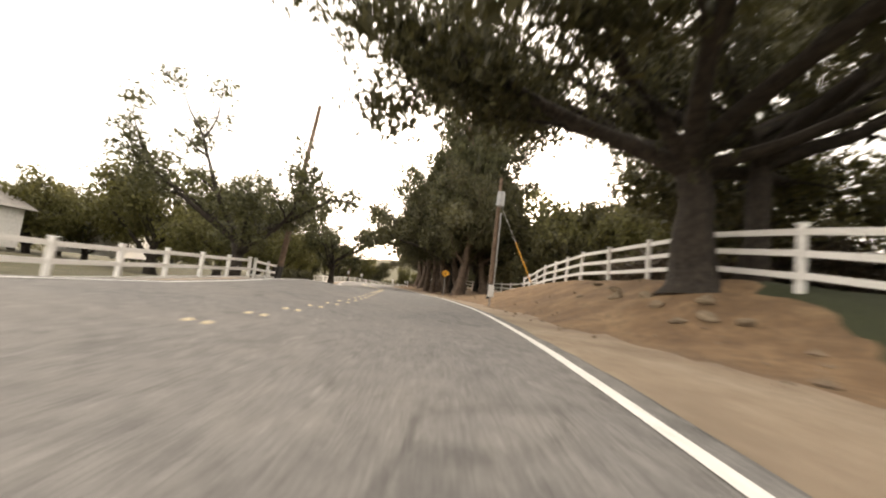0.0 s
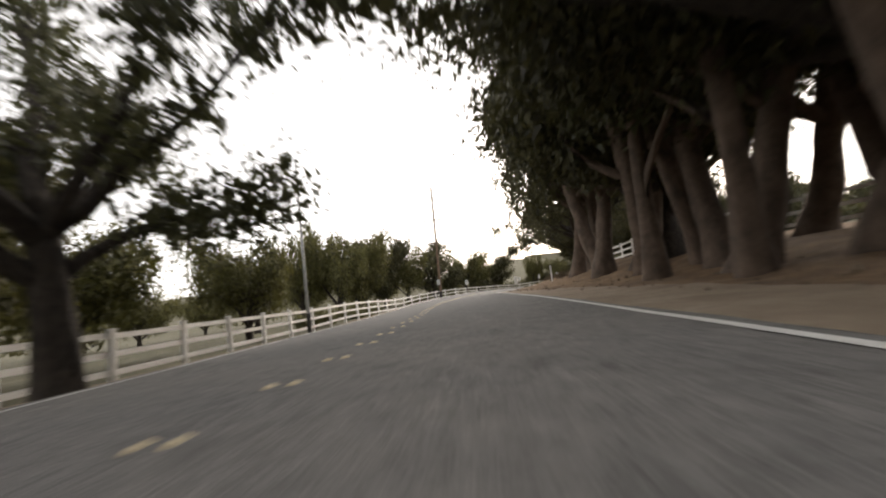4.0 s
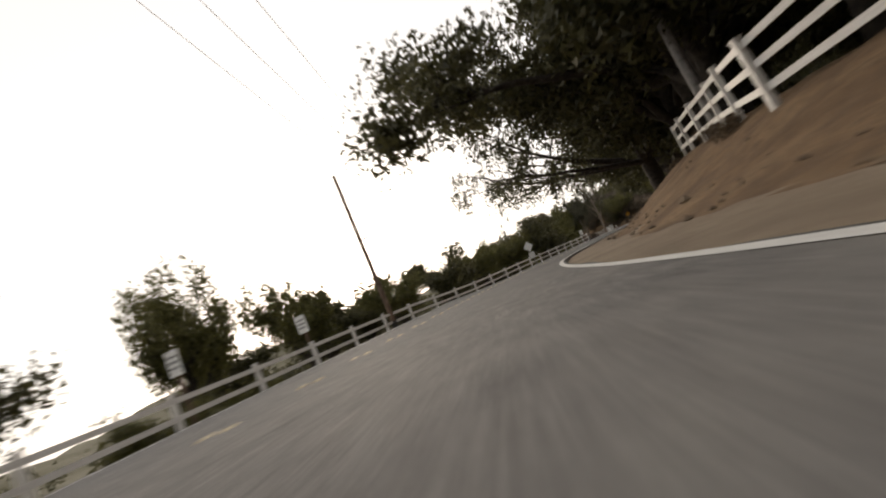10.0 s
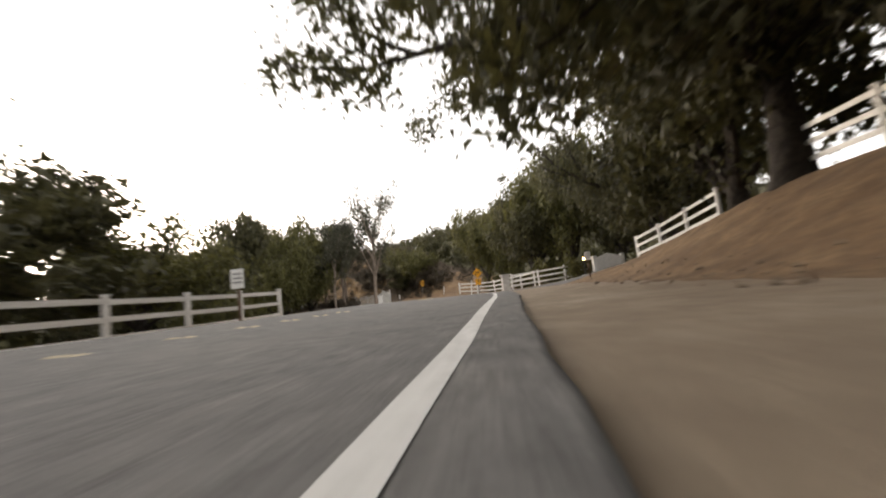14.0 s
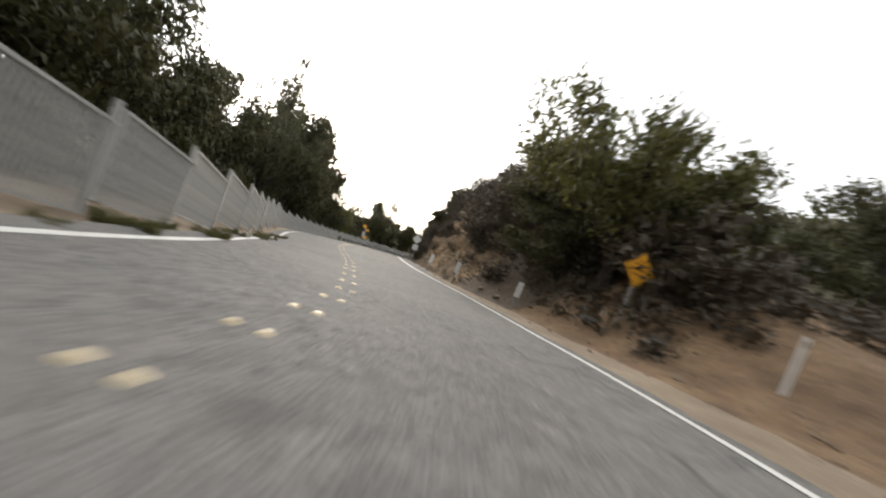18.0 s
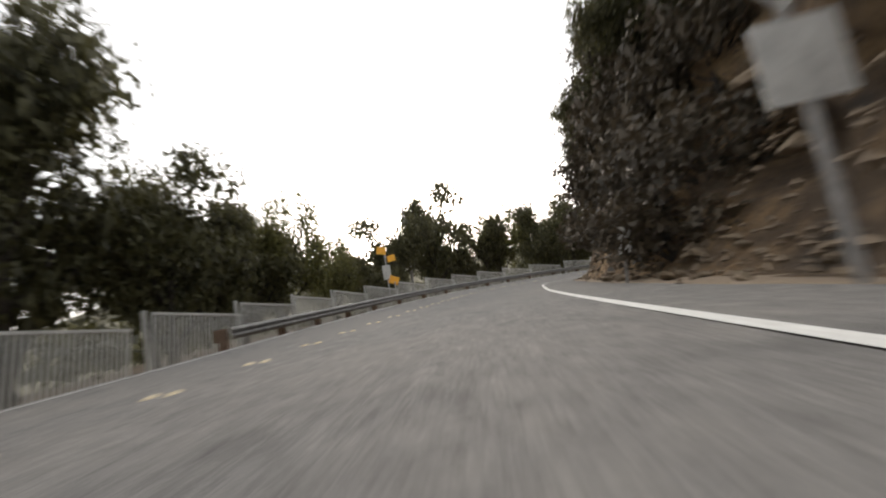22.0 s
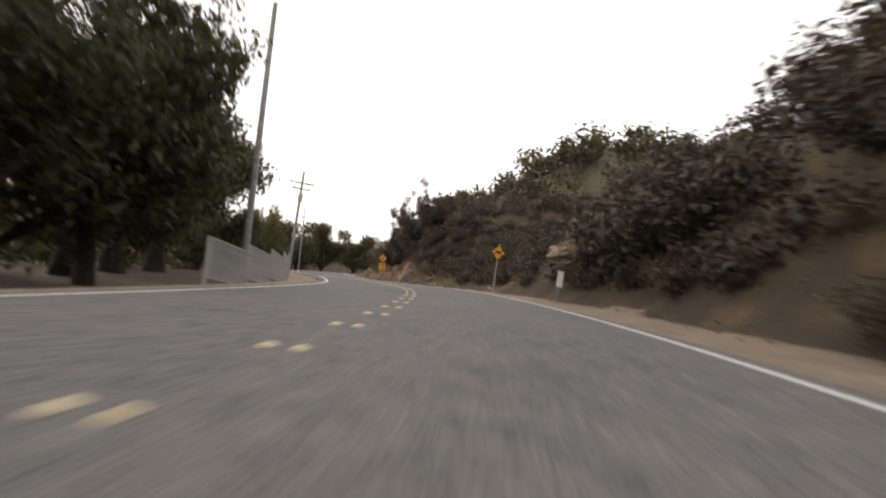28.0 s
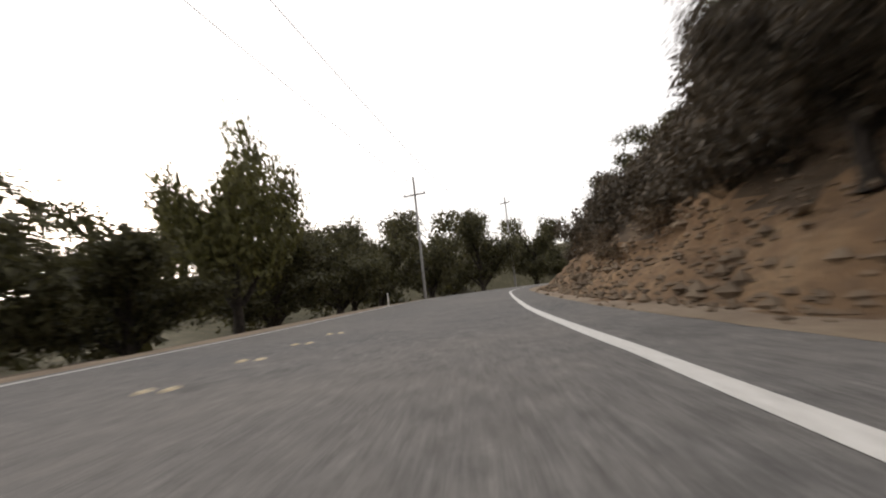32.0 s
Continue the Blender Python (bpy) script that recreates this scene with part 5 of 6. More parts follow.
def diamond_sign(label, s, d, high, symbol=None, plate="", face=0.0, r=0.54, lean=0.0, backwards=False, foot=None, steel=True):
    """A diamond warning sign on a post; high: height of its middle over the road."""
    z = ground_z(s, d) if foot is None else foot
    root = tagged(new("road_sign"), label, "road sign")
    p = spot(s, d, z)
    root.matrix_basis = pose(p.x, p.y, p.z, 0, lean, turn(s) + face)
    h = high - z
    part("post", box(bmesh.new(), (0.07, 0.05, h + 0.75), (0, 0.035, (h + 0.15) / 2), 0.008), GREY_POLE if steel else POLE_WOOD, root)
    front, back = (BACK_ALU, SIGN_YELLOW) if backwards else (SIGN_YELLOW, BACK_ALU)
    part("panel", flat_plate(bmesh.new(), [(x, z_ + h) for x, z_ in diamond(r)], -0.006), front, root)
    if not backwards:
        bm = bmesh.new()
        ring_out, ring_in = diamond(r * 0.95), diamond(r * 0.9)
        vo, vi = [bm.verts.new((x, -0.008, z_ + h)) for x, z_ in ring_out], [bm.verts.new((x, -0.008, z_ + h)) for x, z_ in ring_in]
        for i in range(len(vo)):
            j = (i + 1) % len(vo)
            bm.faces.new((vo[i], vo[j], vi[j], vi[i]))
        part("border", bm, SIGN_BLACK, root)
        if symbol in SYMBOLS:
            body, head = SYMBOLS[symbol]
            k = r / 0.54
            bm = bmesh.new()
            n = 0
            for quad in bars([(x * k, z_ * k) for x, z_ in body], 0.095 * k):
                flat_plate(bm, [(x, z_ + h) for x, z_ in quad], -0.010 - 0.0006 * n, 0.003)
                n += 1
            if head:
                flat_plate(bm, [(x * k, z_ * k + h) for x, z_ in head], -0.0125, 0.004)
            if symbol == "side_road":
                for quad in bars([(-0.2 * k, -0.02 * k), (0.02 * k, -0.02 * k)], 0.095 * k):
                    flat_plate(bm, [(x, z_ + h) for x, z_ in quad], -0.0115, 0.004)
            part("arrow", bm, SIGN_BLACK, root)
        elif symbol == "lines":
            for x, z_ in ((0.2, 0.13), (0.26, 0.0), (0.18, -0.13)):
                part("worn_line", flat_plate(bmesh.new(), [(-x, z_ + h - 0.03), (x, z_ + h - 0.03), (x, z_ + h + 0.03), (-x, z_ + h + 0.03)], -0.010, 0.003), SIGN_WORN, root)
        elif symbol == "deer":
            bm = bmesh.new()
            flat_plate(bm, [(-0.2, h - 0.02), (0.12, h - 0.06), (0.15, h + 0.06), (-0.16, h + 0.1)], -0.010, 0.004)
            for quad in bars([(0.12, h + 0.03), (0.22, h + 0.18)], 0.06) + bars([(-0.17, h), (-0.26, h - 0.2)], 0.04) + bars([(0.12, h - 0.03), (0.24, h - 0.16)], 0.04) + bars([(0.2, h + 0.17), (0.3, h + 0.2)], 0.06):
                flat_plate(bm, quad, -0.011, 0.003)
            part("deer_shape", bm, SIGN_BLACK, root)
    if plate:
        zc = h - r - 0.36
        w, v = 0.29, 0.3
        sub = part("speed_plate", flat_plate(bmesh.new(), [(-w, zc - v), (w, zc - v), (w, zc + v), (-w, zc + v)], -0.007), front, root)
        if plate != "blank":
            lettering(plate, 0.4, SIGN_BLACK, sub, pose(0, -0.011, zc + 0.07, 90, 0, 0))
            lettering("MPH", 0.17, SIGN_BLACK, sub, pose(0, -0.011, zc - 0.19, 90, 0, 0))
    return root


def paddle_marker(label, s, d, high=1.0, bars_on=True, lean=0.0, wide=0.2, tall=0.5):
    root = tagged(new("paddle_marker"), label, "marker post", "white roadside markers")
    m = standing(s, d)
    root.matrix_basis = m @ pose(0, 0, 0, lean * 0.4, lean, 0)
    part("post", box(bmesh.new(), (0.05, 0.03, high + 0.2), (0, 0.02, high / 2 - 0.1), 0.004), GREY_POLE, root)
    panel = part("panel", box(bmesh.new(), (wide, 0.012, tall), (0, -0.004, high - tall / 2 + 0.04), 0.003), SIGN_WHITE, root)
    if bars_on:
        for k in range(3):
            part("print", box(bmesh.new(), (wide * 0.55, 0.003, 0.045), (0, -0.0125, high - 0.1 - 0.13 * k)), GREY_BAR, panel)
    return root


def slim_post(label, s, d, high=1.0, wide=0.09, lean=0.0):
    root = tagged(new("delineator_post"), label, "marker post", "white roadside markers")
    root.matrix_basis = standing(s, d) @ pose(0, 0, 0, lean * 0.5, lean, 0)
    part("post", box(bmesh.new(), (wide, 0.02, high + 0.2), (0, 0, high / 2 - 0.1), 0.004), SIGN_WHITE, root)
    part("reflector", box(bmesh.new(), (wide * 0.7, 0.006, 0.1), (0, -0.013, high - 0.12)), STEEL, root)
    return root


def board_sign(label, s, d, mid, wide, tall, material=None, face=0.0):
    root = tagged(new("roadside_board"), label, "sign", "white boards by the fence")
    root.matrix_basis = standing(s, d, None, face)
    z = ground_z(s, d)
    part("post", box(bmesh.new(), (0.07, 0.07, mid + tall / 2 - z + 0.2), (0, 0.05, (mid + tall / 2 - z) / 2 - 0.1), 0.006), POLE_WOOD, root)
    panel = part("panel", box(bmesh.new(), (wide, 0.03, tall), (0, 0, mid - z), 0.004), material or SIGN_WHITE, root)
    for k in range(3):
        part("print", box(bmesh.new(), (wide * 0.7, 0.004, tall * 0.09), (0, -0.017, mid - z + tall * (0.25 - 0.22 * k))), GREY_BAR, panel)
    return root


diamond_sign("yellow side-road warning sign under the eucalyptus", 39.8, 2.9, 2.15, "side_road", r=0.43, face=4)
diamond_sign("yellow right-turn arrow sign with a 20 MPH plate", 186.3, 2.5, 2.05, "right_turn", "20", r=0.53, face=-4)
diamond_sign("faded yellow diamond sign with worn lines on a thin post", 198.2, 3.15, 2.05, "lines", r=0.49, lean=6)
diamond_sign("grey back of a diamond sign with a square plate", 232.5, 1.4, 2.4, plate="blank", r=0.5, backwards=True, lean=-3)
diamond_sign("yellow winding-road sign with a small speed plate", 284.6, 0.9, 2.45, "left_reverse", "15", r=0.47)
diamond_sign("yellow deer crossing sign on a thin post", 304.0, 1.6, 2.0, "deer", r=0.37, lean=4)
diamond_sign("yellow reverse-turn arrow sign with a 15 MPH plate", 321.8, 0.4, 2.0, "right_reverse", "15", r=0.38)
diamond_sign("pale grey back of a diamond sign above a square plate", 142.1, -8.3, 1.75, plate="blank", r=0.5, backwards=True)
paddle_marker("white marker paddle at the foot of the bank", 16.6, 1.5, 0.85, bars_on=False, wide=0.24, tall=0.5)
paddle_marker("white marker paddle with dark figures by the bend", 72.0, 1.6, 1.0, wide=0.24, tall=0.55)
slim_post("white slim post beside the eucalyptus roots", 66.5, 3.6, 1.0)
slim_post("tall slim white post beside the arrow sign", 184.6, 0.95, 1.35, 0.08, 4)
slim_post("white slim post on the dry mound", 194.5, 3.4, 0.95, 0.11, 6)
for s_, d_, h_ in ((201.5, 1.85, 0.8), (206.4, 1.3, 0.95), (211.0, 1.1, 0.95), (237.0, 1.2, 0.95), (297.0, 1.2, 1.0)):
    paddle_marker("small white marker paddle at the edge of the asphalt", s_, d_, h_, bars_on=False, lean=5)
slim_post("white slim post by the far edge", 346.5, -7.1, 0.8)
for s_, w_ in ((96.1, 0.5), (108.2, 0.5), (117.5, 0.45), (113.0, 0.4)):
    board_sign("white board on a post behind the rail fence", s_, -9.9, 1.45, w_, 0.65)
board_sign("white board beside the end of the fence", 157.9, -7.9, 1.25, 0.42, 0.6)
board_sign("small white board beside the driveway", 168.5, 5.2, 1.4, 0.3, 0.45)


def arrow_stack():
    root = tagged(new("road_sign"), "stack of three yellow boards on a grey pole", "road sign")
    root.matrix_basis = standing(247.9, -8.3, None, 35)
    part("post", rod(bmesh.new(), (0, 0.05, -0.2), (0, 0.05, 3.3), 0.05), STEEL, root)
    for k, (x, z, a, w) in enumerate(((-0.16, 3.2, 12, 0.48), (0.3, 2.75, -8, 0.42), (0.3, 1.6, 22, 0.5))):
        bm = box(bmesh.new(), (w, 0.02, w * 0.8), (0, 0, 0), 0.01)
        part("panel", bm, SIGN_YELLOW, root, m=pose(x, -0.03, z, 0, a, 0))
    part("box", box(bmesh.new(), (0.4, 0.3, 0.75), (0.0, 0.15, 2.05), 0.02), IRON, root)


arrow_stack()


# ---------------------------------------------------------------- utility poles and wires
def utility_pole(label, s, d, high, arms, material=None, r=0.16, lean=0.0, box_at=None, tar=True, drum=None, pins=(), face=0.0, spar=None):
    root = tagged(new("utility_pole"), label, "utility pole", "wooden utility poles")
    root.matrix_basis = standing(s, d, None, face) @ pose(0, 0, 0, 0, lean, 0)
    part("pole", rod(bmesh.new(), (0, 0, -0.4), (0, 0, high), r, r * 0.6, 12), material or POLE_WOOD, root)
    if tar:
        part("base_sleeve", rod(bmesh.new(), (0, 0, -0.1), (0, 0, 0.75), r * 1.08, r * 1.06, 12), TAR, root)
    for z, w in arms:
        arm = part("crossarm", box(bmesh.new(), (w, 0.09, 0.11), (0, -r * 0.8 - 0.02, z), 0.006), material or POLE_WOOD, root)
        for k in range(max(2, int(w / 0.45))):
            n = max(2, int(w / 0.45))
            x = -w / 2 + 0.08 + (w - 0.16) * k / (n - 1)
            part("insulator", rod(bmesh.new(), (x, -r * 0.8 - 0.02, z + 0.05), (x, -r * 0.8 - 0.02, z + 0.22), 0.04, 0.03, 8), GREY_BAR, arm)
    for z in pins:
        part("bracket", box(bmesh.new(), (0.55, 0.05, 0.06), (0.22, 0, z), 0.005), material or POLE_WOOD, root)
    if box_at:
        part("meter_box", box(bmesh.new(), (0.34, 0.2, 0.62), (-0.08, -r - 0.1, box_at), 0.02), BOX_GREY, root)
    if drum:
        part("transformer", rod(bmesh.new(), (0.0, -r - 0.22, drum), (0.0, -r - 0.22, drum + 0.75), 0.2, 0.2, 14), BOX_GREY, root)
    if spar:
        part("conduit", rod(bmesh.new(), (r + 0.05, 0, 0), (r + 0.04, 0, spar), 0.04, 0.04, 8), STEEL, root)
    return root


utility_pole("brown wooden pole with a grey drum and a steel conduit", 21.3, 2.6, 6.5, [], r=0.14, spar=4.6, drum=4.9)
utility_pole("dark leaning wooden pole beside the ranch fence", 22.2, -8.4, 9.6, [], r=0.16, lean=5, pins=(8.8,))
utility_pole("thin pale steel lamp pole by the far edge line", 56.0, -8.2, 7.2, [], STEEL, r=0.07, tar=True)
utility_pole("tall wooden pole with one long crossarm and a grey box", 87.2, -8.5, 13.8, [(9.6, 2.9)], r=0.17, lean=1.5, box_at=1.9, pins=(5.6, 10.6, 11.5, 12.4))
utility_pole("plain wooden pole behind the white fence", 122.3, -9.3, 8.6, [], r=0.14, pins=(5.0,))
utility_pole("pale wooden pole on the bank behind the fence", 118.0, 4.6, 9.0, [], GREY_POLE, r=0.15, tar=False)
utility_pole("bare wooden pole among the far trees", 254, -13, 9.2, [], GREY_POLE, r=0.12, tar=False)
utility_pole("wooden pole with stacked crossarms behind the trees", 192, 20, 19.0, [(18.2, 1.8), (17.4, 1.8)], r=0.15, pins=(15.5, 16.4, 18.8))
utility_pole("smooth grey pole leaning beside the fence panels", 303.5, -9.6, 12, [], GREY_POLE, r=0.15, tar=False)
utility_pole("tall grey pole with two crossarms and a transformer", 323.8, -7.25, 9.0, [(7.9, 2.0), (7.4, 1.5)], GREY_POLE, r=0.14, lean=2.5, tar=False, drum=6.2, pins=(4.6,))
utility_pole("distant wooden pole beside the far edge", 355, -7.9, 10.4, [(8.8, 2.0)], GREY_POLE, r=0.13, tar=False)
utility_pole("distant wooden pole above the trees", 374, -8.6, 12, [(11.2, 1.6)], GREY_POLE, r=0.13, tar=False)


def wire(a, b, sag):
    a, b = Vector(a), Vector(b)
    pts = [a.lerp(b, k / 14) - Vector((0, 0, sag * 4 * (k / 14) * (1 - k / 14))) for k in range(15)]
    verts, faces = [], []
    tube(verts, faces, pts, [0.008] * 15, 5)
    tagged(new("overhead_wire", mesh_of("overhead_wire", verts, faces, WIRE)), "thin black overhead wire hung between two poles", "cable", "overhead wires")


for k_ in (-1.2, 0.0, 1.2):
    wire(spot(22.2, -7.7 + k_ * 0.3, 9.0), spot(87.2, -8.5 + k_, 9.6), 1.3)
    wire(spot(87.2, -8.5 + k_, 9.6), spot(150, -22 + k_, 10.5), 1.2)
for k_ in (-0.9, 0.9):
    wire(spot(263.5, -17.5 + k_, 9.6), spot(323.8, -7.0 + k_, 7.85), 1.2)
    wire(spot(323.8, -7.0 + k_, 7.85), spot(366, -8.6 + k_, 9.0), 0.8)
    wire(spot(366, -8.6 + k_, 9.0), spot(396, -12 + k_, 10.4), 0.8)


# ---------------------------------------------------------------- stones
def boulder_mesh(seed):
    """A broken block: the hull of random corners."""
    rng = random.Random(seed)
    bm = bmesh.new()
    for _ in range(22):
        v = Vector((rng.gauss(0, 1), rng.gauss(0, 1), rng.gauss(0, 1))).normalized()
        bm.verts.new((v.x * 0.5, v.y * 0.42 * rng.uniform(0.7, 1.1), v.z * 0.34 * rng.uniform(0.75, 1.1)))
    got = bmesh.ops.convex_hull(bm, input=bm.verts[:])
    loose = [v for v in bm.verts if not v.link_faces]
    bmesh.ops.delete(bm, geom=loose, context="VERTS")
    me = bpy.data.meshes.new("boulder")
    bm.to_mesh(me)
    bm.free()
    me.materials.append(STONE)
    return me


BOULDERS = [boulder_mesh(k) for k in range(6)]


def boulder(s, d, z, size, seed, label="pale broken sandstone block set in the cut slope"):
    rng = random.Random(seed)
    p = spot(s, d, z)
    ob = tagged(new("boulder", BOULDERS[seed % 6]), label, "rock", "rocks of the cut slope")
    ob.matrix_basis = pose(p.x, p.y, p.z, rng.uniform(-25, 25), rng.uniform(-25, 25), rng.uniform(0, 360)) @ Matrix.Diagonal((size * rng.uniform(0.9, 1.7), size, size * rng.uniform(0.6, 0.9), 1))


def slope_at(s, z):
    """The offset at which the bank reaches a height."""
    d = 1.0
    while ground_z(s, d) < z and d < 14:
        d += 0.1
    return d


def build_rocks():
    rng = random.Random(77)
    n = 0
    for a, b, count, top in ((206, 264, 70, 5.5), (264, 281, 16, 4.5), (298, 312, 8, 1.8), (312, 345, 64, 5.0)):
        for k in range(count):
            s, z = rng.uniform(a, b), rng.uniform(0.1, 1) ** 1.6 * top
            boulder(s, slope_at(s, z) + 0.05, z, rng.uniform(0.15, 0.75) * (1.2 if z > 2 else 0.7) * (0.55 if 264 < s < 281 else 1), n)
            n += 1
    for s, d, size in ((6.4, 3.6, 0.34), (7.6, 3.8, 0.4), (11, 3.7, 0.36), (13, 4.2, 0.3), (8.2, 3.2, 0.3), (7.2, 3.0, 0.26), (12.1, 3.2, 0.24), (65, 4.4, 0.5), (67, 3.6, 0.4), (203, 1.9, 0.28), (204.8, 2.0, 0.32), (201, 2.2, 0.2), (310.7, 1.7, 0.5), (312.7, 1.6, 0.6), (305.5, 2.2, 0.4), (301.0, 3.6, 0.6), (301.5, 3.9, 0.7), (302.3, 4.0, 1.0), (302.9, 4.2, 0.9), (302.1, 4.7, 1.0), (303.0, 4.1, 0.5), (301.8, 4.4, 0.5), (301.2, 3.1, 0.35), (302.6, 5.4, 0.7), (9.0, 3.4, 0.4), (10.2, 3.3, 0.42), (7.0, 3.4, 0.36)):
        boulder(s, d, ground_z(s, d) + size * 0.16, size, n, "loose stone lying at the foot of the bank")
        n += 1
    for s, z, size in ((223.6, 2.0, 1.0), (224.6, 2.2, 1.5), (225.7, 2.1, 1.2), (224.4, 1.4, 0.8), (225.2, 2.9, 0.8), (226.8, 2.7, 0.7), (227.4, 3.6, 1.2), (228.0, 4.8, 1.3), (229.0, 4.2, 1.0), (228.4, 5.8, 1.1), (230.2, 3.2, 0.9), (231.4, 4.8, 1.1), (218.0, 3.2, 0.9)):
        boulder(s, slope_at(s, z) - 0.1, z, size, n, "pale sandstone outcrop jutting from the cut slope")
        n += 1
    for k in range(108):  # rubble heaps at the foot of the cut
        s = 231.5 + 8.5 * rng.random() if k < 36 else 248.5 + 19 * rng.random()
        d, size = between(BANKS, s)[0] + rng.uniform(-0.45, 0.35) - (0 if k < 36 else 0.1), rng.uniform(0.12, 0.34) * (1 if k < 36 else 1.4)
        boulder(s, d, ground_z(s, d) + size * 0.16, size, n, "ochre broken stone in the rubble at the cut's foot")
        n += 1
    verts, faces = [], []
    for k in range(12000):
        s = rng.uniform(-10, 345)
        foot = between(BANKS, s)[0]
        d = foot + rng.uniform(-0.9, 1.2) if rng.random() < 0.8 else foot + rng.uniform(0, 3)
        if d < 0.85:
            continue
        r = rng.uniform(0.015, 0.06) * (1.8 if rng.random() < 0.06 else 1)
        if k > 2600:
            s = rng.uniform(206, 280) if k % 5 < 3 else rng.uniform(309, 345)
            z0 = rng.random() ** 1.8 * 4.5
            d = slope_at(s, z0) + rng.uniform(-0.3, 0.1)
            r = rng.uniform(0.02, 0.075) * (2.2 if rng.random() < 0.1 else 1)
        c = spot(s, d, ground_z(s, d) + r * 0.3)
        base = len(verts)
        for dx, dy, dz in ((1, 0, 0), (0, 1, 0), (-1, 0, 0), (0, -1, 0), (0, 0, 0.8), (0, 0, -0.8)):
            verts.append(c + Vector((dx, dy, dz)) * r * rng.uniform(0.6, 1.3))
        for a, b in ((0, 1), (1, 2), (2, 3), (3, 0)):
            faces += [(base + a, base + b, base + 4), (base + b, base + a, base + 5)]
    tagged(new("gravel", mesh_of("gravel", verts, faces, RUBBLE)), "scattered gravel and small stones along the verge", "gravel", kind="stuff")


build_rocks()


# ---------------------------------------------------------------- driveway and buildings
def stone_pillar(s, d):
    root = tagged(new("gate_pillar"), "pale masonry gate pillar with a flat cap", "pillar")
    root.matrix_basis = standing(s, d, -0.1)
    part("shaft", box(bmesh.new(), (0.55, 0.55, 1.3), (0, 0, 0.6), 0.02), MASONRY, root)
    part("cap", box(bmesh.new(), (0.72, 0.72, 0.1), (0, 0, 1.3), 0.02), MASONRY, root)
    part("plinth", box(bmesh.new(), (0.66, 0.66, 0.22), (0, 0, 0.1), 0.02), MASONRY, root)


def white_gate(s, d):
    root = tagged(new("driveway_gate"), "closed white solid gate with a peaked top", "gate")
    root.matrix_basis = standing(s, d, None, 8)
    part("leaf", flat_plate(bmesh.new(), [(-1.0, 0.1), (1.0, 0.1), (1.0, 1.35), (0, 1.65), (-1.0, 1.35)], 0, 0.06), WHITE_WOOD, root)
    for x in (-1.15, 1.15):
        part("post", box(bmesh.new(), (0.28, 0.28, 1.6), (x, 0.03, 0.7), 0.02), WHITE_WOOD, root)


def lantern(s, d):
    root = tagged(new("garden_lantern"), "small lit lantern on a dark post", "lamp")
    root.matrix_basis = standing(s, d)
    part("post", rod(bmesh.new(), (0, 0, -0.1), (0, 0, 1.25), 0.04), TAR, root)
    part("glass", rod(bmesh.new(), (0, 0, 1.26), (0, 0, 1.42), 0.06, 0.08, 8), lamp_mat, root)
    part("hood", rod(bmesh.new(), (0, 0, 1.42), (0, 0, 1.52), 0.12, 0.02, 8), TAR, root)


def low_wall(label, s0, s1, d0, d1, high, thick=0.3):
    a, b = spot(s0, d0, 0), spot(s1, d1, 0)
    bm = box(bmesh.new(), ((b - a).length, thick, high + 0.3), (0, 0, high / 2 - 0.15), 0.03)
    mid = (a + b) / 2
    ob = tagged(part("low_wall", bm, MASONRY), label, "wall")
    ob.matrix_basis = pose(mid.x, mid.y, a.z + min(0, ground_z((s0 + s1) / 2, (d0 + d1) / 2)), 0, 0, math.degrees(math.atan2(b.y - a.y, b.x - a.x)))


stone_pillar(177.6, 1.9)
white_gate(176.5, 9.6)
lantern(176.2, 7.6)
low_wall("low pale stone edging of the lawn", 169, 173, 5.4, 6.4, 0.28)
drive_rows = [[spot(170 + 0.5 * i, 0.42 + 0.62 * j, 0.005 if j == 0 else ground_z(170 + 0.5 * i, 0.42 + 0.62 * j) + 0.025) for j in range(16)] for i in range(15)]
tagged(new("driveway", ribbon("driveway", drive_rows, ASPHALT)), "dark asphalt driveway joining the road", "driveway", kind="structure")
side_rows = [[spot(162.5 + 0.65 * i, -3.8 - 0.75 * j, -0.012 if j < 2 else ground_z(162.5 + 0.65 * i, -3.8 - 0.75 * j) + 0.035) for j in range(29)] for i in range(31)]
tagged(new("side_road", ribbon("side_road", side_rows, ASPHALT)), "asphalt side road opening on the far side", "road", kind="structure")
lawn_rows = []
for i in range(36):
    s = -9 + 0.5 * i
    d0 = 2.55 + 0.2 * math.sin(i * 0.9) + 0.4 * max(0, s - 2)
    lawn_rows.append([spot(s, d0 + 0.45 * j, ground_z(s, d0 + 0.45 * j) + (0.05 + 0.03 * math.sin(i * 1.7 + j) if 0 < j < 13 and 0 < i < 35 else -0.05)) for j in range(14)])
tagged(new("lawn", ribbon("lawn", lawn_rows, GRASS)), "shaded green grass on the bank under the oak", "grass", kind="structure")


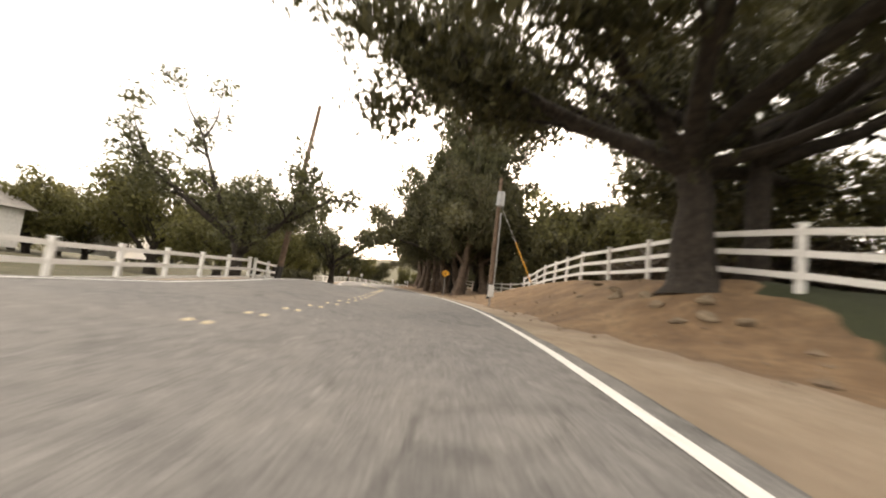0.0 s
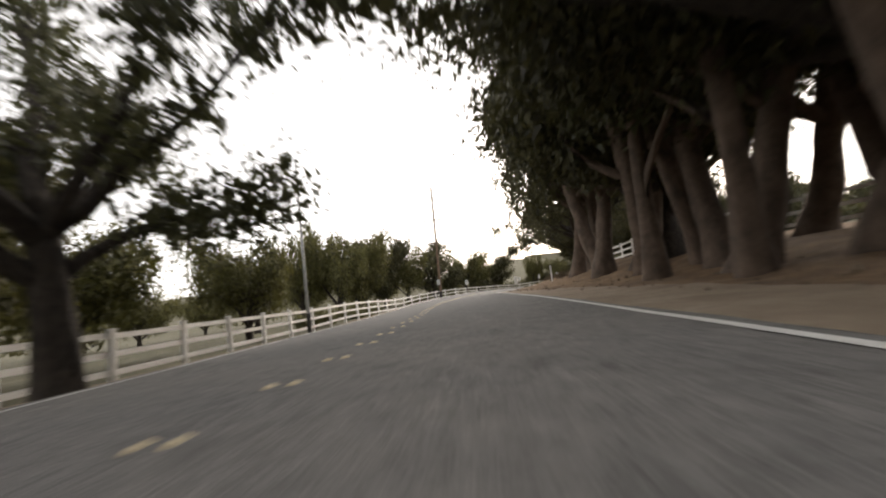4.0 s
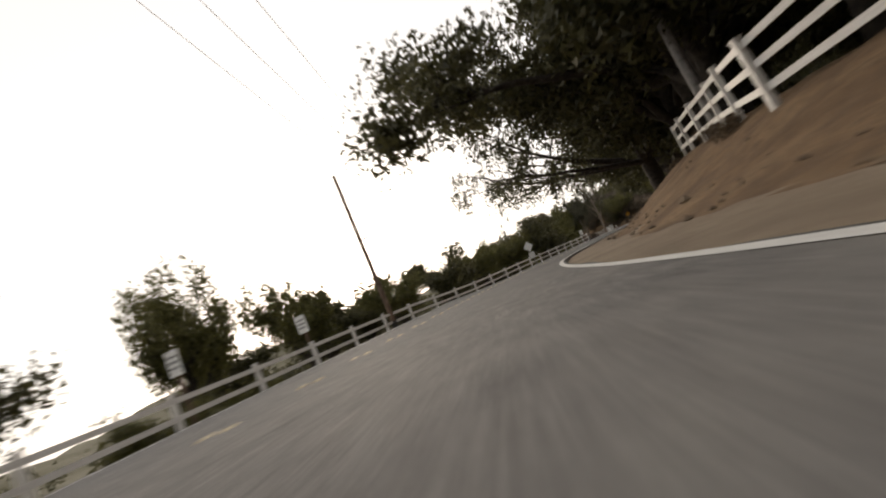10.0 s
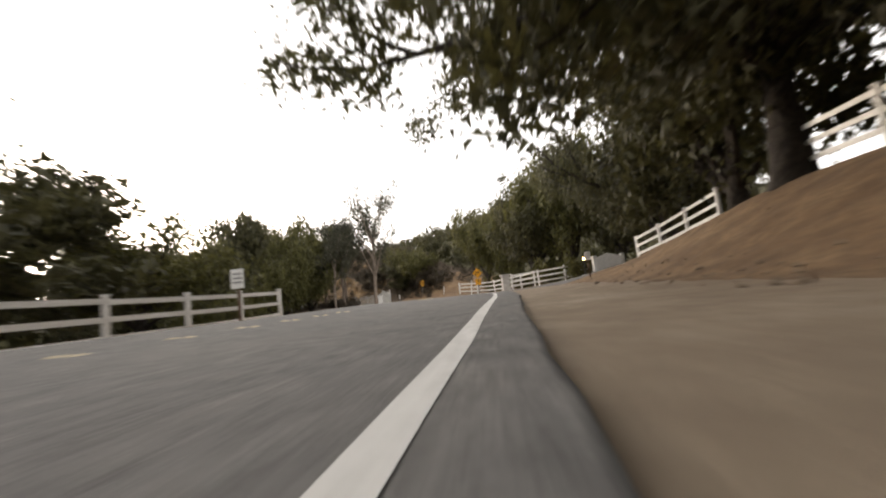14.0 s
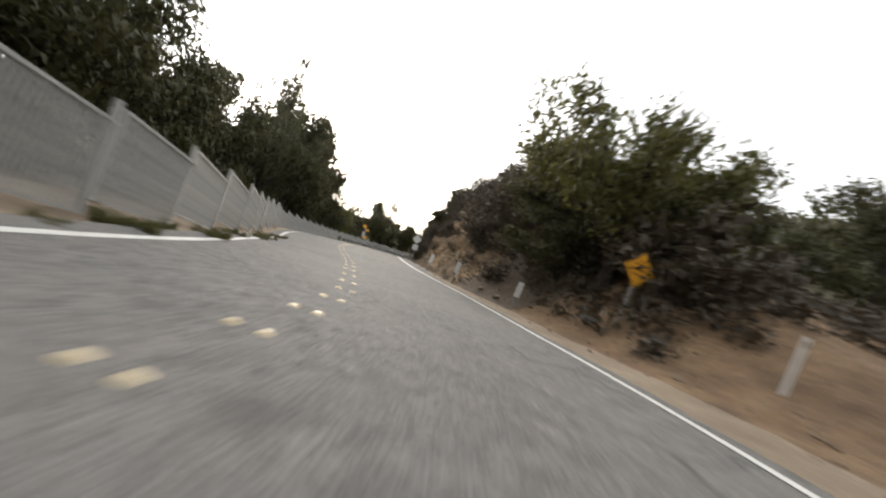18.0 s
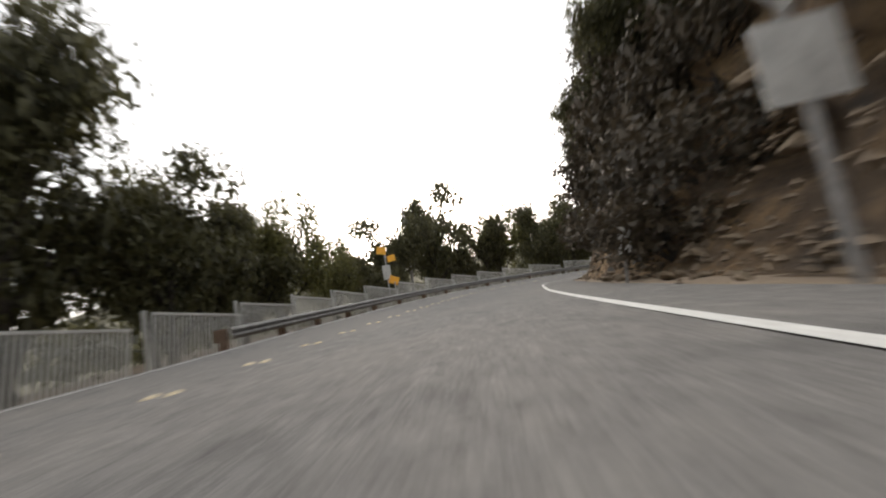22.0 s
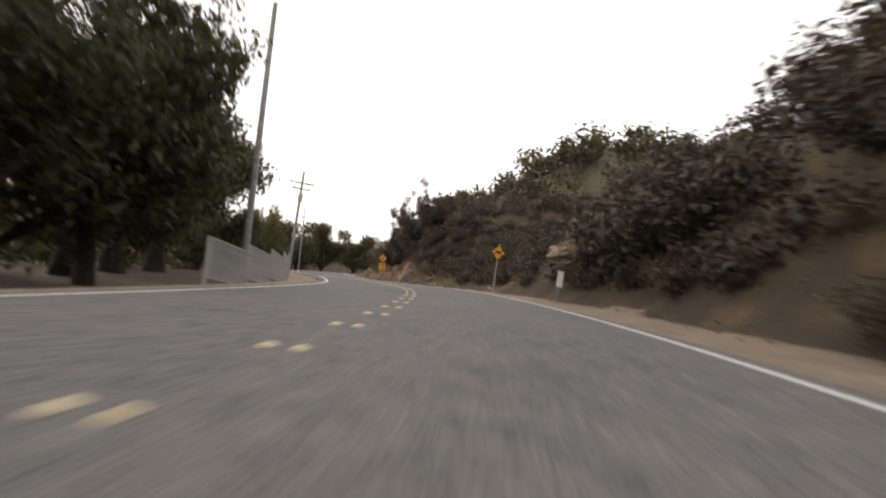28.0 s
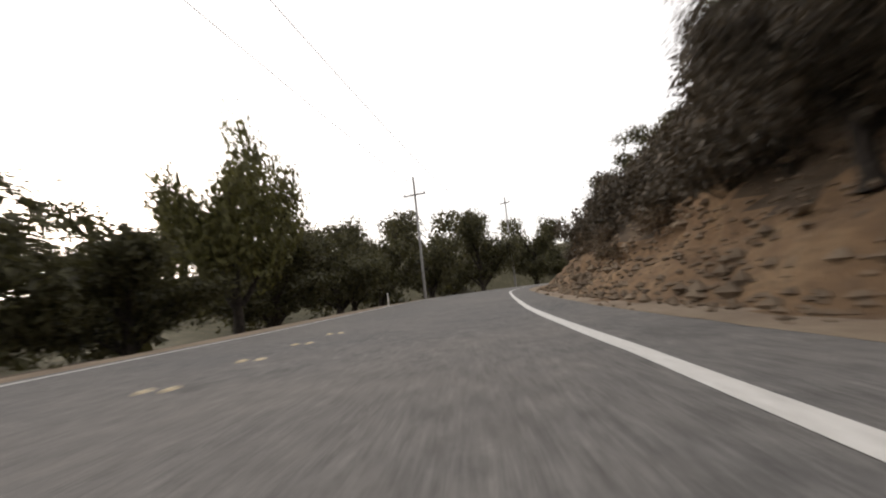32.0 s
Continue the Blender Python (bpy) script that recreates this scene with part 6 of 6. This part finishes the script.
def house(label, x, y, z, wide, deep, high, yaw, wall=None):
    root = tagged(new("house"), label, "house")
    root.matrix_basis = pose(x, y, z, 0, 0, yaw)
    part("wall", box(bmesh.new(), (wide, deep, high), (0, 0, high / 2)), wall or MASONRY, root)
    bm = bmesh.new()
    o = 0.5
    w, e = wide / 2 + o, deep / 2 + o
    vs = [bm.verts.new(c) for c in ((-w, -e, high), (w, -e, high), (w, e, high), (-w, e, high), (-w, 0, high + deep * 0.28), (w, 0, high + deep * 0.28))]
    for f in ((0, 1, 5, 4), (2, 3, 4, 5), (0, 4, 3), (1, 2, 5), (3, 2, 1, 0)):
        bm.faces.new([vs[i] for i in f])
    part("roof", bm, ROOF, root)
    for k in range(int(wide / 3)):
        x0 = -wide / 2 + 1.5 + 3 * k
        win = part("window", box(bmesh.new(), (1.3, 0.12, 1.2), (x0, -deep / 2 - 0.02, high * 0.55)), WHITE_WOOD, root)
        part("pane", box(bmesh.new(), (1.1, 0.04, 1.0), (x0, -deep / 2 - 0.08, high * 0.55)), GLASS_DARK, win)
    return root


hp = spot(26, -34)
house("long white ranch stable in the yard", hp.x, hp.y, 0.2, 16, 7, 2.8, turn(16) + 80, WHITE_WOOD)
hp = spot(48, -30)
house("white ranch shed behind the trees", hp.x, hp.y, 0.2, 8, 5, 2.6, turn(37) + 100, WHITE_WOOD)


def hedge(s, d, wide, label="clipped dark hedge block beside the yard fence"):
    rng = random.Random(int(s * 10))
    clumps = [(Vector((rng.uniform(-wide, wide), rng.uniform(-0.35, 0.35), rng.uniform(0.2, 1.0))), 0.35) for _ in range(26)]
    root = tagged(new("hedge"), label, "hedge", "clipped hedges")
    root.matrix_basis = standing(s, d, None, 90)
    part("foliage", leaves("foliage", clumps, 3200, 0.09, OAK_LEAF, int(s * 7)), OAK_LEAF, root)
    verts, faces = [], []
    for k in range(5):
        x = -wide + 2 * wide * k / 4
        tube(verts, faces, [Vector((x, 0, -0.1)), Vector((x + 0.05, 0.02, 0.8))], [0.04, 0.02], 6)
    part("stems", mesh_of("stems", verts, faces, BARK), BARK, root)


for s_, d_ in ((29.2, -9.6), (32.2, -9.6), (35.0, -9.4)):
    hedge(s_, d_, 0.75)


def old_boards(s, d):
    """Broken white boards leaning together on the verge."""
    rng = random.Random(5)
    root = tagged(new("broken_fence"), "broken white wooden boards leaning on the verge", "fence")
    root.matrix_basis = standing(s, d, None, 70) @ Matrix.Scale(0.75, 4)
    for k in range(7):
        h = rng.uniform(0.6, 1.15)
        part("board", box(bmesh.new(), (0.14, 0.025, h), (0, 0, h / 2 - 0.08), 0.004), WHITE_WOOD, root, m=pose(-0.9 + 0.3 * k, rng.uniform(-0.1, 0.1), 0, rng.uniform(-14, 14), rng.uniform(-16, 16), rng.uniform(-12, 12)))
    part("rail", box(bmesh.new(), (2.1, 0.03, 0.1), (0, 0.06, 0.45), 0.004), WHITE_WOOD, root)


old_boards(317.6, -8.2)
board_sign("small white board on a wooden stake", 321.0, -8.0, 0.8, 0.26, 0.5)
board_sign("small grey board on a wooden stake", 322.4, -7.9, 0.45, 0.5, 0.45, GREY_POLE)


def guy_wire(a, b):
    a, b = Vector(a), Vector(b)
    root = tagged(new("guy_wire"), "steel guy wire with a yellow plastic guard", "cable")
    part("wire", rod(bmesh.new(), a, b, 0.008, 0.008, 6), STEEL, root)
    part("guard", rod(bmesh.new(), a.lerp(b, 0.02), a.lerp(b, 0.5), 0.022, 0.022, 8), SIGN_YELLOW, root)


guy_wire(spot(20.0, 4.4, 1.2), spot(21.2, 2.66, 5.4))


def white_pillar(s, d):
    root = tagged(new("fence_pillar"), "short white-painted masonry pillar at the end of the iron fence", "pillar")
    root.matrix_basis = standing(s, d, ground_z(s, d) - 0.05)
    part("shaft", box(bmesh.new(), (0.36, 0.36, 1.0), (0, 0, 0.48), 0.03), WHITE_WOOD, root)
    part("cap", box(bmesh.new(), (0.44, 0.44, 0.09), (0, 0, 1.02), 0.025), WHITE_WOOD, root)


def red_kerb(points):
    """A kerb of concrete lengths with worn red paint."""
    root = tagged(new("kerb"), "low concrete kerb with worn red paint along the side road", "kerb", kind="structure")
    for (s0, d0), (s1, d1) in zip(points, points[1:]):
        a, b = spot(s0, d0, ground_z(s0, d0) + 0.07), spot(s1, d1, ground_z(s1, d1) + 0.07)
        n = max(1, round((b - a).length / 1.5))
        for k in range(n):
            p, q = a.lerp(b, k / n), a.lerp(b, (k + 0.985) / n)
            m = Matrix.Translation((p + q) / 2) @ (q - p).to_track_quat("X", "Z").to_matrix().to_4x4()
            part("kerb_stone", box(bmesh.new(), ((q - p).length, 0.16, 0.26), (0, 0, 0), 0.02), KERB_RED, root, m=m)


white_pillar(182.0, -7.8)
red_kerb([(181.9, -8.1), (182.3, -10.0), (182.7, -12.0), (183.2, -14.0), (183.9, -16.5), (185.2, -23.0)])
